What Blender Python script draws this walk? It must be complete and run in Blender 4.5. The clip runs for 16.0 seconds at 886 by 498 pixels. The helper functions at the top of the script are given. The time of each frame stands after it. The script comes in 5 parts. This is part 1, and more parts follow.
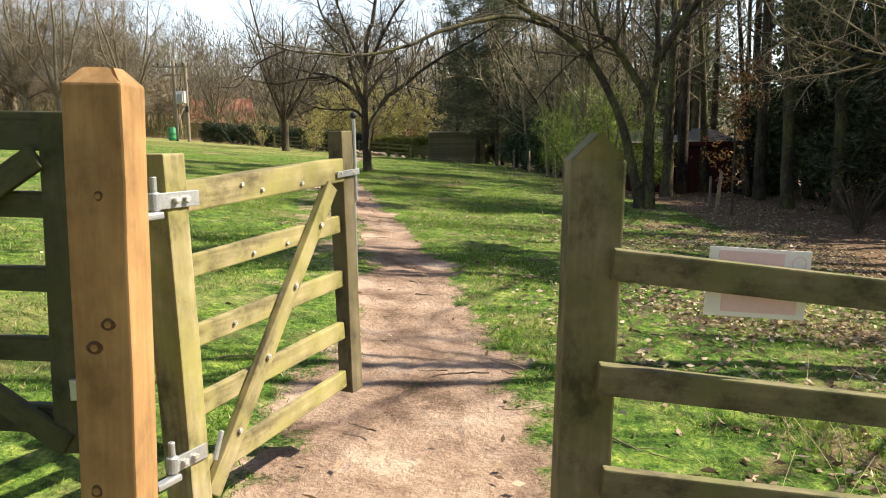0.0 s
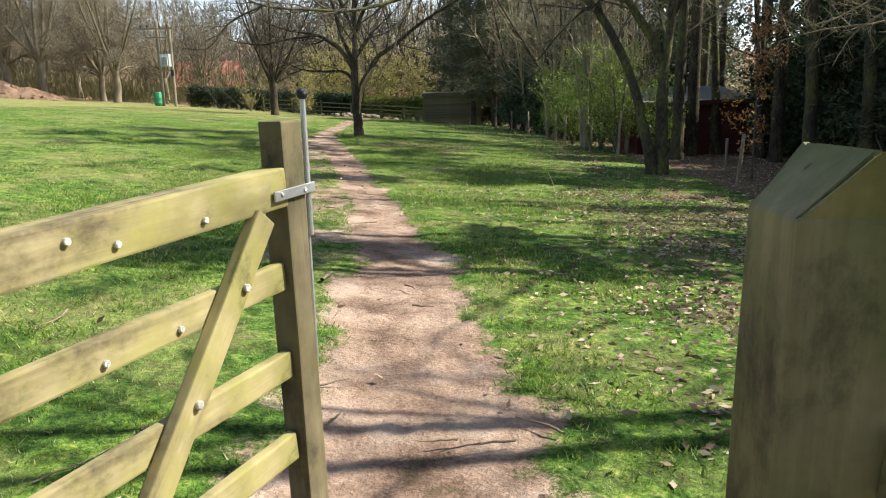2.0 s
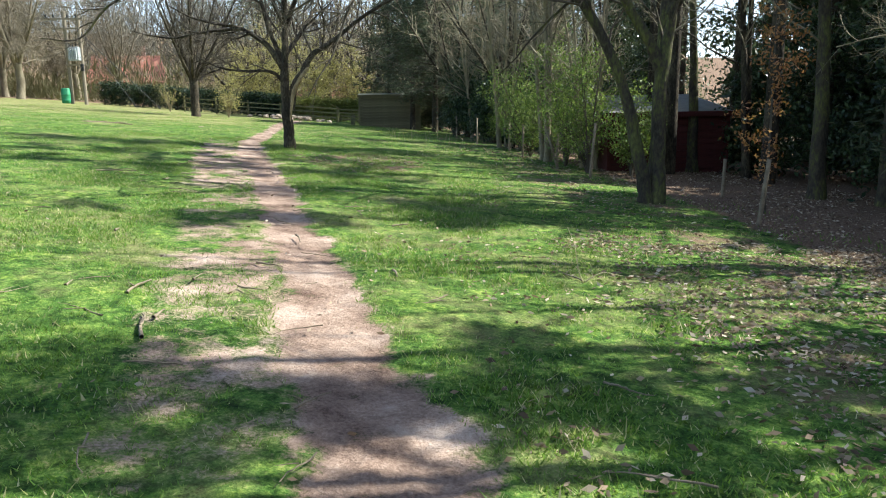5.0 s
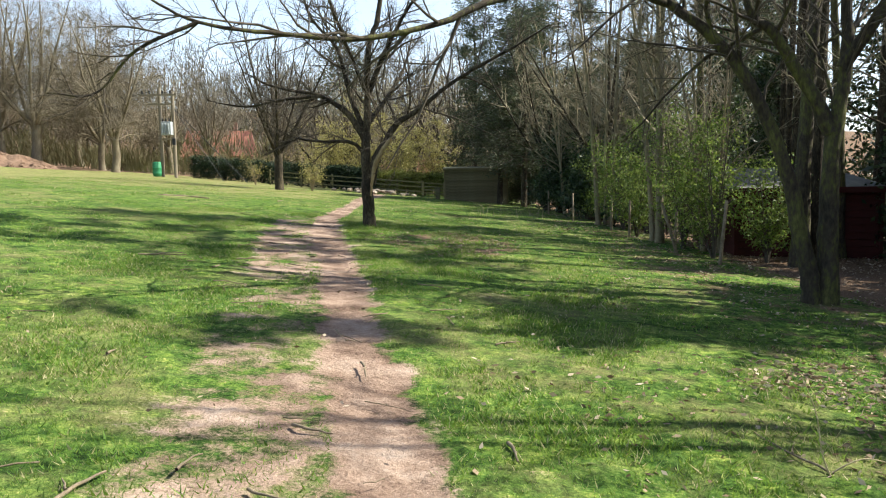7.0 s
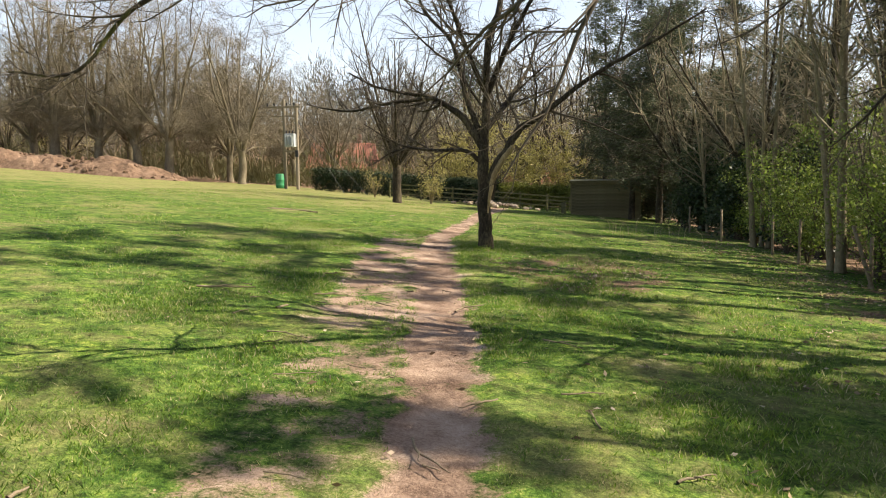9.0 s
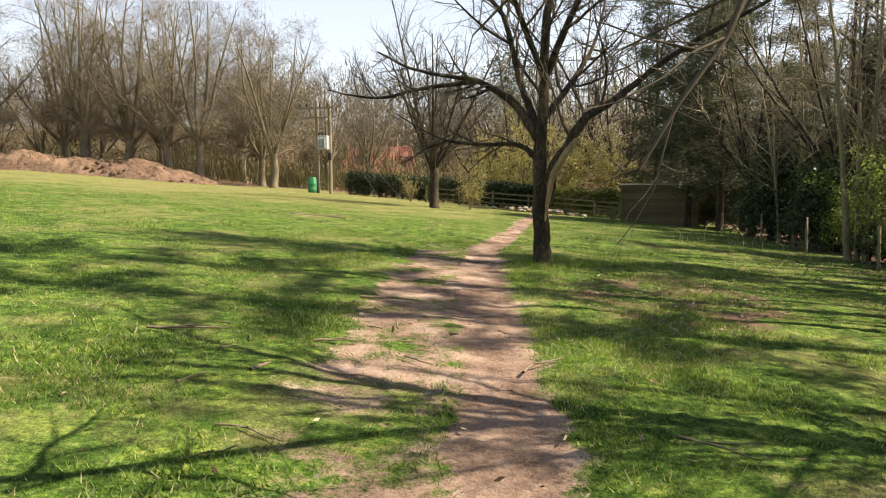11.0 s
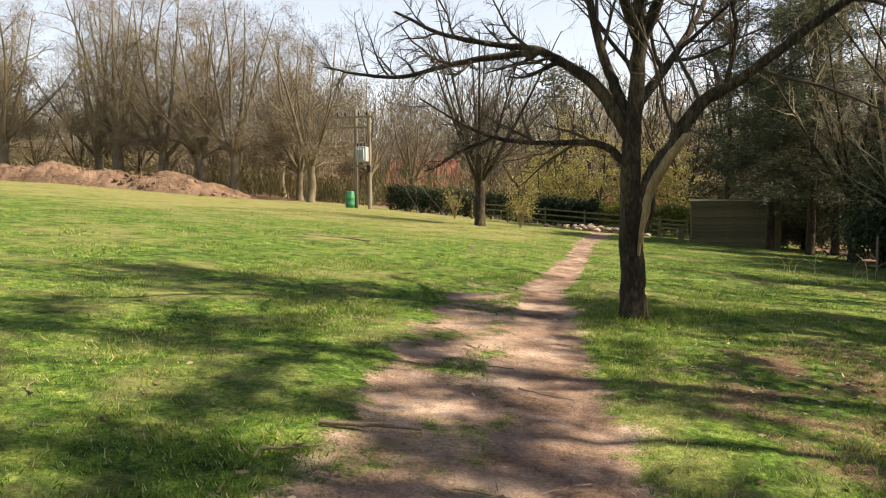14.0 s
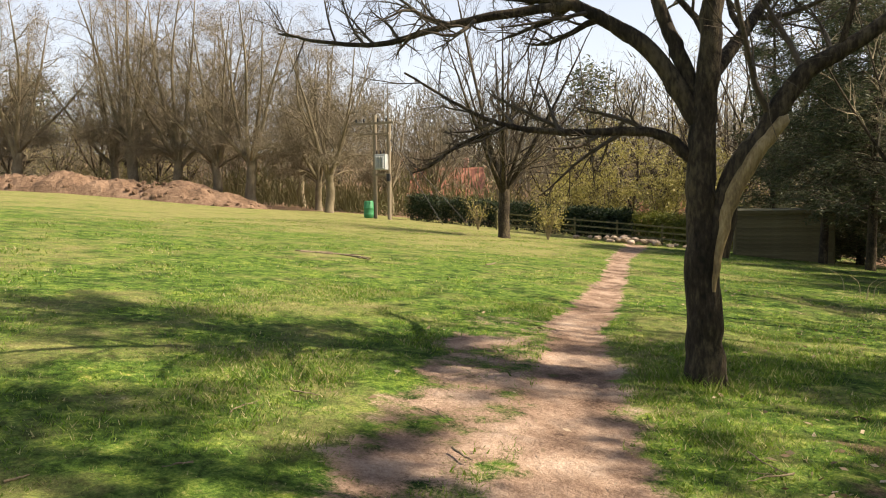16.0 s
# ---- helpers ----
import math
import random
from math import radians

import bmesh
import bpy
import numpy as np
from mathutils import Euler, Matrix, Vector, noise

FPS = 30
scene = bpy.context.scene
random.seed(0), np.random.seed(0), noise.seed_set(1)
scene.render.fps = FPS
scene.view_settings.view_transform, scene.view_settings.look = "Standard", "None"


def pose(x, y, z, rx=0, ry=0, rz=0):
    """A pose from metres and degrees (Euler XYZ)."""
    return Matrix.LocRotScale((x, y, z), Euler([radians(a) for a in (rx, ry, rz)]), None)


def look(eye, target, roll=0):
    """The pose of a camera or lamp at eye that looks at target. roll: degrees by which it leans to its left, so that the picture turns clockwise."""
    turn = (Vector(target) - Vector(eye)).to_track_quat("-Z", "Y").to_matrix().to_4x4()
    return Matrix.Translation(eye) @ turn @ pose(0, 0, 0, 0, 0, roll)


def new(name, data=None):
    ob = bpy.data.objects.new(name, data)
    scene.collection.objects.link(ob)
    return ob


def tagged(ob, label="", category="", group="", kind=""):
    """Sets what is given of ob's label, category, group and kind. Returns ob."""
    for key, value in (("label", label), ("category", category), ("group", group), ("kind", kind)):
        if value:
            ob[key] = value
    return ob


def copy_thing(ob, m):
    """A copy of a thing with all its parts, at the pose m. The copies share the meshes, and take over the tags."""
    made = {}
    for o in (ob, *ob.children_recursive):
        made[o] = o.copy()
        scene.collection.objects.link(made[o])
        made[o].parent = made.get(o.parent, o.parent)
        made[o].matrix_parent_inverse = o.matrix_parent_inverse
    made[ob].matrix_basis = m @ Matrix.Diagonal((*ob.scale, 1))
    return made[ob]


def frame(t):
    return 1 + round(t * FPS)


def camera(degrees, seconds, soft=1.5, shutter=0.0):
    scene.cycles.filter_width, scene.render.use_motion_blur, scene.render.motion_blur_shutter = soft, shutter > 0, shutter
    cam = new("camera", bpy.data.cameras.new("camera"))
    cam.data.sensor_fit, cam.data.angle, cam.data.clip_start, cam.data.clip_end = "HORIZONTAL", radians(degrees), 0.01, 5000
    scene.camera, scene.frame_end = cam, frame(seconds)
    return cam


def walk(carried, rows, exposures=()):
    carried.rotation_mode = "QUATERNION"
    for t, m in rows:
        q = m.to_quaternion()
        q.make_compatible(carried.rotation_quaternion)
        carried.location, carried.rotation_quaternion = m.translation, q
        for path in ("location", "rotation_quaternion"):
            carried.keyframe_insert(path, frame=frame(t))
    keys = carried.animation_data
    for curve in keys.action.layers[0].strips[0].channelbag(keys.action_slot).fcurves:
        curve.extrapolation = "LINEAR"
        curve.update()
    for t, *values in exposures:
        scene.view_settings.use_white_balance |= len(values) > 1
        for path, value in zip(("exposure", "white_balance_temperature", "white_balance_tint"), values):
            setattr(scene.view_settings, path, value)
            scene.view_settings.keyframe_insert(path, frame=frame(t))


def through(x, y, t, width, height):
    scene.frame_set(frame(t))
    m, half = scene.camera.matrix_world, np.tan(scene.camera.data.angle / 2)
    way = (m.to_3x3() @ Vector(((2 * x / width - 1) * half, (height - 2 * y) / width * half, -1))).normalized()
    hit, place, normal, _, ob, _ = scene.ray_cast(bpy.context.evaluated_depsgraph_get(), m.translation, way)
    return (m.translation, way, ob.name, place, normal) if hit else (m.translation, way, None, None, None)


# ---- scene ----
cam = camera(60.0, 16.0, soft=1.1)
PATH = [
    (0, (0.053, 0.499, 1.431), (0.015, 2.479, 1.151), -1.0),
    (0.5, (0.036, 0.656, 1.453), (-0.004, 2.624, 1.098), -1.0),
    (1, (0.003, 0.963, 1.464), (-0.035, 2.927, 1.091), -1.1),
    (1.5, (-0.042, 1.381, 1.501), (-0.081, 3.344, 1.122), -1.5),
    (2, (-0.009, 1.853, 1.517), (-0.039, 3.816, 1.136), -1.9),
    (2.5, (-0.032, 2.379, 1.534), (-0.018, 4.341, 1.147), -1.9),
    (3, (-0.067, 2.968, 1.552), (0.025, 4.927, 1.16), -1.8),
    (3.2, (-0.072, 3.212, 1.567), (0.05, 5.17, 1.177), -2.0),
    (5.3, (-0.461, 5.54, 1.754), (-0.316, 7.497, 1.37), -0.9),
    (5.5, (-0.484, 5.792, 1.772), (-0.362, 7.754, 1.404), -0.9),
    (6, (-0.55, 6.452, 1.779), (-0.487, 8.427, 1.471), -1.0),
    (6.5, (-0.553, 7.128, 1.749), (-0.543, 9.113, 1.512), -1.1),
    (7, (-0.588, 7.905, 1.705), (-0.648, 9.895, 1.509), -0.9),
    (7.5, (-0.59, 8.615, 1.705), (-0.732, 10.602, 1.524), -0.9),
    (8, (-0.623, 9.307, 1.702), (-0.866, 11.285, 1.532), -0.8),
    (8.5, (-0.702, 9.995, 1.718), (-1.025, 11.962, 1.553), -0.7),
    (9, (-0.791, 10.625, 1.733), (-1.167, 12.583, 1.573), -0.7),
    (9.5, (-0.951, 11.304, 1.74), (-1.365, 13.255, 1.585), -0.6),
    (12, (-1.874, 14.88, 1.644), (-2.372, 16.812, 1.506), -0.5),
    (12.5, (-2.014, 15.566, 1.662), (-2.536, 17.492, 1.53), -0.4),
    (13, (-2.176, 16.266, 1.693), (-2.722, 18.187, 1.571), -0.4),
    (13.5, (-2.331, 16.969, 1.72), (-2.897, 18.884, 1.608), -0.4),
    (14, (-2.505, 17.687, 1.755), (-3.093, 19.596, 1.648), -0.3),
    (14.5, (-2.648, 18.383, 1.764), (-3.258, 20.285, 1.663), -0.3),
    (15, (-2.795, 19.067, 1.778), (-3.433, 20.961, 1.686), -0.3),
    (15.5, (-2.888, 19.72, 1.783), (-3.542, 21.608, 1.698), -0.3),
    (16, (-2.996, 20.354, 1.81), (-3.654, 22.241, 1.728), -0.4),
]
EXPOSURES = [(0.0, 1.18, 6500, 8), (1.5, 1.15, 6150, 7), (3.0, 1.25, 5650, 5), (5.5, 1.43, 5400, 4), (7.0, 1.17, 5850, 6),
             (9.0, 1.07, 6600, 10), (12.0, 1.05, 6900, 12), (16.0, 1.0, 7100, 13)]
walk(cam, [(t, look(eye, target, roll)) for t, eye, target, roll in PATH], EXPOSURES)

# ---- world, sun ----
SUN_EL, SUN_AZ = radians(44), math.atan2(0.984, 0.18)
world = bpy.data.worlds.new("sky")
scene.world = world
world.use_nodes = True
_wn = world.node_tree
_sky = _wn.nodes.new("ShaderNodeTexSky")
_sky.sky_type = "NISHITA"
_sky.sun_disc = False
_sky.sun_elevation = SUN_EL
_sky.sun_rotation = SUN_AZ
_sky.dust_density = 1.5
_sky.air_density = 1.0
_sky.ozone_density = 0.6
# thin spring haze: the sky whitens towards the horizon
_tc = _wn.nodes.new("ShaderNodeTexCoord")
_sep = _wn.nodes.new("ShaderNodeSeparateXYZ")
_wn.links.new(_tc.outputs["Generated"], _sep.inputs[0])
_haze = _wn.nodes.new("ShaderNodeValToRGB")
_stop = _haze.color_ramp.elements.new(0.28)
for _e, _p, _c in zip(_haze.color_ramp.elements, (0.05, 0.28, 0.55), ((5.6, 5.75, 6.0), (4.1, 4.3, 4.65), (0.3, 0.35, 0.45))):
    _e.position, _e.color = _p, (*_c, 1)
_wn.links.new(_sep.outputs["Z"], _haze.inputs[0])
_sum = _wn.nodes.new("ShaderNodeMixRGB")
_sum.blend_type, _sum.inputs[0].default_value = "ADD", 1.0
_wn.links.new(_sky.outputs[0], _sum.inputs[1])
_wn.links.new(_haze.outputs[0], _sum.inputs[2])
_wn.links.new(_sum.outputs[0], _wn.nodes["Background"].inputs[0])
_wn.nodes["Background"].inputs[1].default_value = 0.06
sun_data = bpy.data.lights.new("sun", "SUN")
sun_data.energy, sun_data.angle, sun_data.color = 5.0, radians(0.5), (1.0, 0.90, 0.74)
sun = new("sun", sun_data)
_toward = Vector((math.sin(SUN_AZ) * math.cos(SUN_EL), math.cos(SUN_AZ) * math.cos(SUN_EL), math.sin(SUN_EL)))
sun.matrix_world = look(_toward * 60, (0, 0, 0))

# ---- materials ----


def material(name):
    m = bpy.data.materials.new(name)
    m.use_nodes = True
    nt = m.node_tree
    return m, nt, nt.nodes["Principled BSDF"]


def node(nt, kind, **inputs):
    n = nt.nodes.new("ShaderNode" + kind)
    for k, v in inputs.items():
        n.inputs[k.replace("_", " ")].default_value = v
    return n


def coords(nt, scale=(1, 1, 1), space="Object"):
    tc = node(nt, "TexCoord")
    mp = node(nt, "Mapping")
    mp.inputs["Scale"].default_value = scale
    nt.links.new(tc.outputs[space], mp.inputs["Vector"])
    return mp.outputs["Vector"]


def noise_tex(nt, vec, scale, detail=6.0, rough=0.6, distortion=0.0):
    n = node(nt, "TexNoise", Scale=scale, Detail=detail, Roughness=rough, Distortion=distortion)
    nt.links.new(vec, n.inputs["Vector"])
    return n.outputs["Fac"]


def ramp(nt, fac, stops):
    r = node(nt, "ValToRGB")
    while len(r.color_ramp.elements) < len(stops):
        r.color_ramp.elements.new(0.5)
    for e, (pos, col) in zip(r.color_ramp.elements, stops):
        e.position = pos
        e.color = (*col, 1)
    nt.links.new(fac, r.inputs[0])
    return r.outputs[0]


def mix(nt, fac, a, b, blend="MIX"):
    n = node(nt, "MixRGB")
    n.blend_type = blend
    for i, v in enumerate((fac, a, b)):
        if isinstance(v, (int, float)):
            n.inputs[i].default_value = v
        elif isinstance(v, tuple):
            n.inputs[i].default_value = (*v, 1)
        else:
            nt.links.new(v, n.inputs[i])
    return n.outputs[0]


def maths(nt, op, a, b=0.0, c=None):
    n = node(nt, "Math")
    n.operation = op
    for i, v in enumerate((a, b) if c is None else (a, b, c)):
        if isinstance(v, (int, float)):
            n.inputs[i].default_value = v
        else:
            nt.links.new(v, n.inputs[i])
    return n.outputs[0]


def bump(nt, bsdf, height, strength=0.5, distance=0.01):
    b = node(nt, "Bump", Strength=strength, Distance=distance)
    nt.links.new(height, b.inputs["Height"])
    nt.links.new(b.outputs[0], bsdf.inputs["Normal"])


def rough_mat(name, stops, scale, stretch=(1, 1, 1), rough=0.85, bump_s=0.5, bump_d=0.01, fine=8.0, space="Object", metal=0.0, vary=0.0):
    """Two scales of noise through a ramp, with relief; vary: brightness from piece to piece."""
    m, nt, b = material(name)
    v = coords(nt, stretch, space)
    big = noise_tex(nt, v, scale, 4, 0.6)
    small = noise_tex(nt, v, scale * fine, 5, 0.7)
    f = maths(nt, "ADD", maths(nt, "MULTIPLY", big, 0.55), maths(nt, "MULTIPLY", small, 0.45))
    col = ramp(nt, f, stops)
    if vary:
        oi = node(nt, "ObjectInfo")
        col = mix(nt, 1.0, col, ramp(nt, oi.outputs["Random"], [(0, (1 - vary,) * 3), (1, (1 + vary * 0.4,) * 3)]), "MULTIPLY")
    nt.links.new(col, b.inputs["Base Color"])
    b.inputs["Roughness"].default_value = rough
    b.inputs["Metallic"].default_value = metal
    b.inputs["Specular IOR Level"].default_value = 0.3
    bump(nt, b, small, bump_s, bump_d)
    return m


def leaf_mat(name, stops, through=0.45, rough=0.5):
    """Thin leaves: light passes, each island its own tint."""
    m, nt, b = material(name)
    geo = node(nt, "NewGeometry")
    col = ramp(nt, geo.outputs["Random Per Island"], stops)
    nt.links.new(col, b.inputs["Base Color"])
    b.inputs["Roughness"].default_value = rough
    b.inputs["Specular IOR Level"].default_value = 0.3
    tr = node(nt, "BsdfTranslucent")
    nt.links.new(mix(nt, 0.5, col, (0.25, 0.32, 0.03), "SCREEN") if through > 0.4 else col, tr.inputs[0])
    ms = node(nt, "MixShader", Fac=through)
    nt.links.new(b.outputs[0], ms.inputs[1])
    nt.links.new(tr.outputs[0], ms.inputs[2])
    nt.links.new(ms.outputs[0], nt.nodes["Material Output"].inputs[0])
    return m


def timber_mat(name, stops, axis_scale, algae=None, knots=0.0, stain=0.42):
    """Sawn softwood along local x: grain streaks, stains, optional green algae and knots."""
    m, nt, b = material(name)
    v = coords(nt, axis_scale)
    g = noise_tex(nt, v, 14, 6, 0.65, 0.4)
    v2 = coords(nt)
    st = noise_tex(nt, v2, 5, 4, 0.6)
    col = ramp(nt, maths(nt, "ADD", maths(nt, "MULTIPLY", g, 0.6), maths(nt, "MULTIPLY", st, 0.4)), stops)
    if algae:
        col = mix(nt, ramp(nt, noise_tex(nt, v2, 3.2, 5, 0.65), [(0.40, (0, 0, 0)), (0.60, (0.8,) * 3)]), col, algae)
    if knots:
        vo = node(nt, "TexVoronoi", Scale=knots)
        mp = coords(nt, (0.55, 1, 1))
        nt.links.new(mp, vo.inputs["Vector"])
        k = ramp(nt, vo.outputs["Distance"], [(0.0, (1, 1, 1)), (0.10, (0.75,) * 3), (0.12, (0, 0, 0)), (1, (0, 0, 0))])
        col = mix(nt, k, col, (0.16, 0.075, 0.025))
    blot = noise_tex(nt, coords(nt, (0.7, 1, 1)), 7, 6, 0.7)
    col = mix(nt, 1.0, col, ramp(nt, blot, [(0.34, (stain, stain, stain * 1.06)), (0.48, (0.95, 0.95, 0.95)), (0.62, (1.1, 1.08, 1.05))]), "MULTIPLY")
    crack = noise_tex(nt, coords(nt, (axis_scale[0] * 0.6, axis_scale[1] * 2, axis_scale[2] * 2)), 9, 3, 0.5)
    col = mix(nt, ramp(nt, crack, [(0.27, (0.8,) * 3), (0.31, (0, 0, 0))]), col, (0.03, 0.025, 0.015))
    nt.links.new(col, b.inputs["Base Color"])
    b.inputs["Roughness"].default_value = 0.8
    b.inputs["Specular IOR Level"].default_value = 0.25
    bump(nt, b, g, 0.35, 0.004)
    return m


GRAIN = (0.12, 1.6, 1.6)
M_NEW_TIMBER = timber_mat("new_softwood", [(0.3, (0.22, 0.12, 0.05)), (0.5, (0.33, 0.19, 0.08)), (0.7, (0.43, 0.27, 0.12))], GRAIN, None, 0.0, 0.72)
M_KNOT = rough_mat("dark_knot", [(0.3, (0.06, 0.03, 0.012)), (0.7, (0.16, 0.085, 0.035))], 60, rough=0.7)
M_OLD_TIMBER = timber_mat("weathered_softwood", [(0.34, (0.13, 0.105, 0.06)), (0.46, (0.26, 0.21, 0.115)), (0.56, (0.36, 0.30, 0.17)), (0.66, (0.46, 0.40, 0.25))], GRAIN, (0.27, 0.25, 0.075))
M_GREY_TIMBER = timber_mat("grey_green_softwood", [(0.3, (0.10, 0.085, 0.05)), (0.5, (0.18, 0.155, 0.085)), (0.7, (0.27, 0.235, 0.14))], GRAIN, (0.12, 0.125, 0.045))
# Field gate timber: its shade is put into this darker colour.
M_SHADED_TIMBER = timber_mat("shade_darkened_softwood", [(0.3, (0.045, 0.04, 0.025)), (0.5, (0.09, 0.08, 0.05)), (0.7, (0.15, 0.135, 0.085))], GRAIN, (0.07, 0.075, 0.03))
M_STILE = timber_mat("dark_weathered_softwood", [(0.3, (0.06, 0.05, 0.032)), (0.5, (0.13, 0.105, 0.065)), (0.7, (0.24, 0.20, 0.125))], GRAIN, (0.14, 0.12, 0.06))
M_GALV = rough_mat("galvanised_steel", [(0.3, (0.38, 0.39, 0.40)), (0.7, (0.62, 0.63, 0.63))], 20, rough=0.45, bump_s=0.15, bump_d=0.002, metal=0.7)
M_STUD = rough_mat("bolt_steel", [(0.3, (0.45, 0.44, 0.40)), (0.7, (0.7, 0.68, 0.62))], 60, rough=0.4, metal=0.6)
M_BLACK_PLASTIC = rough_mat("black_plastic", [(0.3, (0.012, 0.012, 0.013)), (0.7, (0.03, 0.03, 0.03))], 20, rough=0.4)
M_BARK = rough_mat("grey_brown_bark", [(0.38, (0.016, 0.013, 0.009)), (0.5, (0.048, 0.037, 0.024)), (0.62, (0.125, 0.10, 0.06))], 3.5, (1, 1, 0.35), 0.95, 1.0, 0.025)
M_MOSSY = rough_mat("mossy_bark", [(0.36, (0.03, 0.025, 0.018)), (0.48, (0.07, 0.055, 0.038)), (0.55, (0.10, 0.10, 0.033)), (0.64, (0.17, 0.16, 0.055))], 2.6, (1, 1, 0.4), 0.95, 1.0, 0.03)
M_PALE_BARK = rough_mat("pale_bark", [(0.3, (0.12, 0.097, 0.058)), (0.5, (0.24, 0.195, 0.115)), (0.7, (0.36, 0.31, 0.20))], 4, (1, 1, 0.4), 0.95, 0.8, 0.02)
M_WOUND = rough_mat("bare_heartwood", [(0.35, (0.17, 0.12, 0.06)), (0.5, (0.34, 0.25, 0.125)), (0.65, (0.52, 0.40, 0.22))], 6, (1, 1, 0.3), 0.9, 0.8, 0.02)
M_TWIG = rough_mat("twig_bark", [(0.3, (0.05, 0.04, 0.03)), (0.7, (0.14, 0.115, 0.08))], 3, rough=0.9, bump_s=0.2)
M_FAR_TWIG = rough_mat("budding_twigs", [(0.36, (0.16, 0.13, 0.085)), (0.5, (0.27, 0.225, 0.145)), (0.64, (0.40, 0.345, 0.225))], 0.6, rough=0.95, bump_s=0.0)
# Tree row: backlight and sun are part of these twig and bark colours.
M_ROW_TWIG = rough_mat("backlit_grey_twigs", [(0.36, (0.115, 0.092, 0.062)), (0.5, (0.195, 0.16, 0.108)), (0.64, (0.29, 0.25, 0.175))], 0.6, rough=0.95, bump_s=0.0)
M_ROW_BARK = rough_mat("pale_sunlit_bark", [(0.3, (0.09, 0.072, 0.046)), (0.5, (0.18, 0.148, 0.096)), (0.7, (0.30, 0.255, 0.175))], 3, (1, 1, 0.4), 0.95, 0.8, 0.02)
M_STRAW = rough_mat("dry_straw", [(0.3, (0.36, 0.29, 0.16)), (0.7, (0.58, 0.49, 0.30))], 12, rough=0.9)
M_SCRUB = rough_mat("budding_scrub", [(0.36, (0.11, 0.105, 0.05)), (0.5, (0.20, 0.19, 0.085)), (0.64, (0.30, 0.28, 0.14))], 0.15, rough=0.95, bump_s=0.0)
# Far crowns: the haze of distance is mixed into the twig colour.
M_HAZE_TWIG = rough_mat("haze_greyed_far_twigs", [(0.36, (0.17, 0.155, 0.12)), (0.5, (0.26, 0.24, 0.18)), (0.64, (0.35, 0.32, 0.23))], 0.2, rough=0.95, bump_s=0.0)
M_STICK = rough_mat("dead_stick", [(0.3, (0.10, 0.075, 0.05)), (0.7, (0.34, 0.27, 0.18))], 12, rough=0.95)
M_HOLLY = leaf_mat("dark_evergreen_leaf", [(0, (0.018, 0.032, 0.014)), (0.5, (0.04, 0.065, 0.024)), (0.85, (0.08, 0.11, 0.04)), (1, (0.15, 0.18, 0.08))], 0.2, 0.35)
M_CONIFER = leaf_mat("conifer_needles", [(0, (0.035, 0.048, 0.025)), (0.6, (0.075, 0.095, 0.045)), (1, (0.17, 0.17, 0.09))], 0.25, 0.6)
M_YOUNG = leaf_mat("young_spring_leaf", [(0, (0.06, 0.11, 0.02)), (0.6, (0.14, 0.20, 0.04)), (1, (0.28, 0.32, 0.09))], 0.42)
M_CATKIN = leaf_mat("yellow_green_bud", [(0, (0.24, 0.21, 0.06)), (0.6, (0.38, 0.34, 0.10)), (1, (0.52, 0.47, 0.20))], 0.4)
M_COPPER = leaf_mat("dry_beech_leaf", [(0, (0.25, 0.08, 0.03)), (0.6, (0.42, 0.17, 0.07)), (1, (0.55, 0.28, 0.14))], 0.45)
M_HEDGE = leaf_mat("clipped_hedge_leaf", [(0, (0.010, 0.022, 0.010)), (0.7, (0.025, 0.045, 0.016)), (1, (0.06, 0.08, 0.03))], 0.15)
M_LIME_HEDGE = leaf_mat("golden_hedge_leaf", [(0, (0.10, 0.12, 0.02)), (0.7, (0.20, 0.22, 0.04)), (1, (0.30, 0.30, 0.08))], 0.3)
M_GRASS = leaf_mat("grass_blade", [(0, (0.04, 0.08, 0.013)), (0.35, (0.085, 0.175, 0.02)), (0.68, (0.15, 0.275, 0.036)), (0.84, (0.26, 0.315, 0.078)), (0.89, (0.42, 0.37, 0.17)), (1, (0.58, 0.50, 0.31))], 0.5, 0.55)
M_LITTER = leaf_mat("dead_leaf", [(0, (0.10, 0.065, 0.04)), (0.35, (0.26, 0.18, 0.11)), (0.7, (0.42, 0.32, 0.21)), (1, (0.58, 0.48, 0.36))], 0.2, 0.8)
M_SOIL = rough_mat("turned_clay_soil", [(0.36, (0.08, 0.05, 0.032)), (0.5, (0.19, 0.12, 0.078)), (0.64, (0.30, 0.20, 0.135))], 0.8, rough=1.0, bump_s=1.0, bump_d=0.12, fine=6)
M_BOARD = rough_mat("brown_weatherboard", [(0.3, (0.085, 0.07, 0.035)), (0.5, (0.15, 0.125, 0.062)), (0.7, (0.22, 0.19, 0.10))], 4, (0.15, 1, 2), 0.85, vary=0.35)
M_RED_BOARD = rough_mat("red_stained_board", [(0.3, (0.045, 0.011, 0.010)), (0.7, (0.10, 0.024, 0.02))], 3, (1, 1, 4), 0.8)
M_FELT = rough_mat("grey_roofing_felt", [(0.3, (0.12, 0.115, 0.10)), (0.7, (0.24, 0.23, 0.20))], 4, rough=0.9)
# Roof felt darkened in colour for the shade of overhanging boughs.
M_SHADED_FELT = rough_mat("bough_shaded_felt", [(0.3, (0.03, 0.032, 0.02)), (0.7, (0.09, 0.09, 0.055))], 4, rough=0.95)
M_ROOF_TILE = rough_mat("red_clay_tile", [(0.3, (0.26, 0.10, 0.065)), (0.7, (0.42, 0.19, 0.13))], 1.5, (1, 4, 4), 0.85)
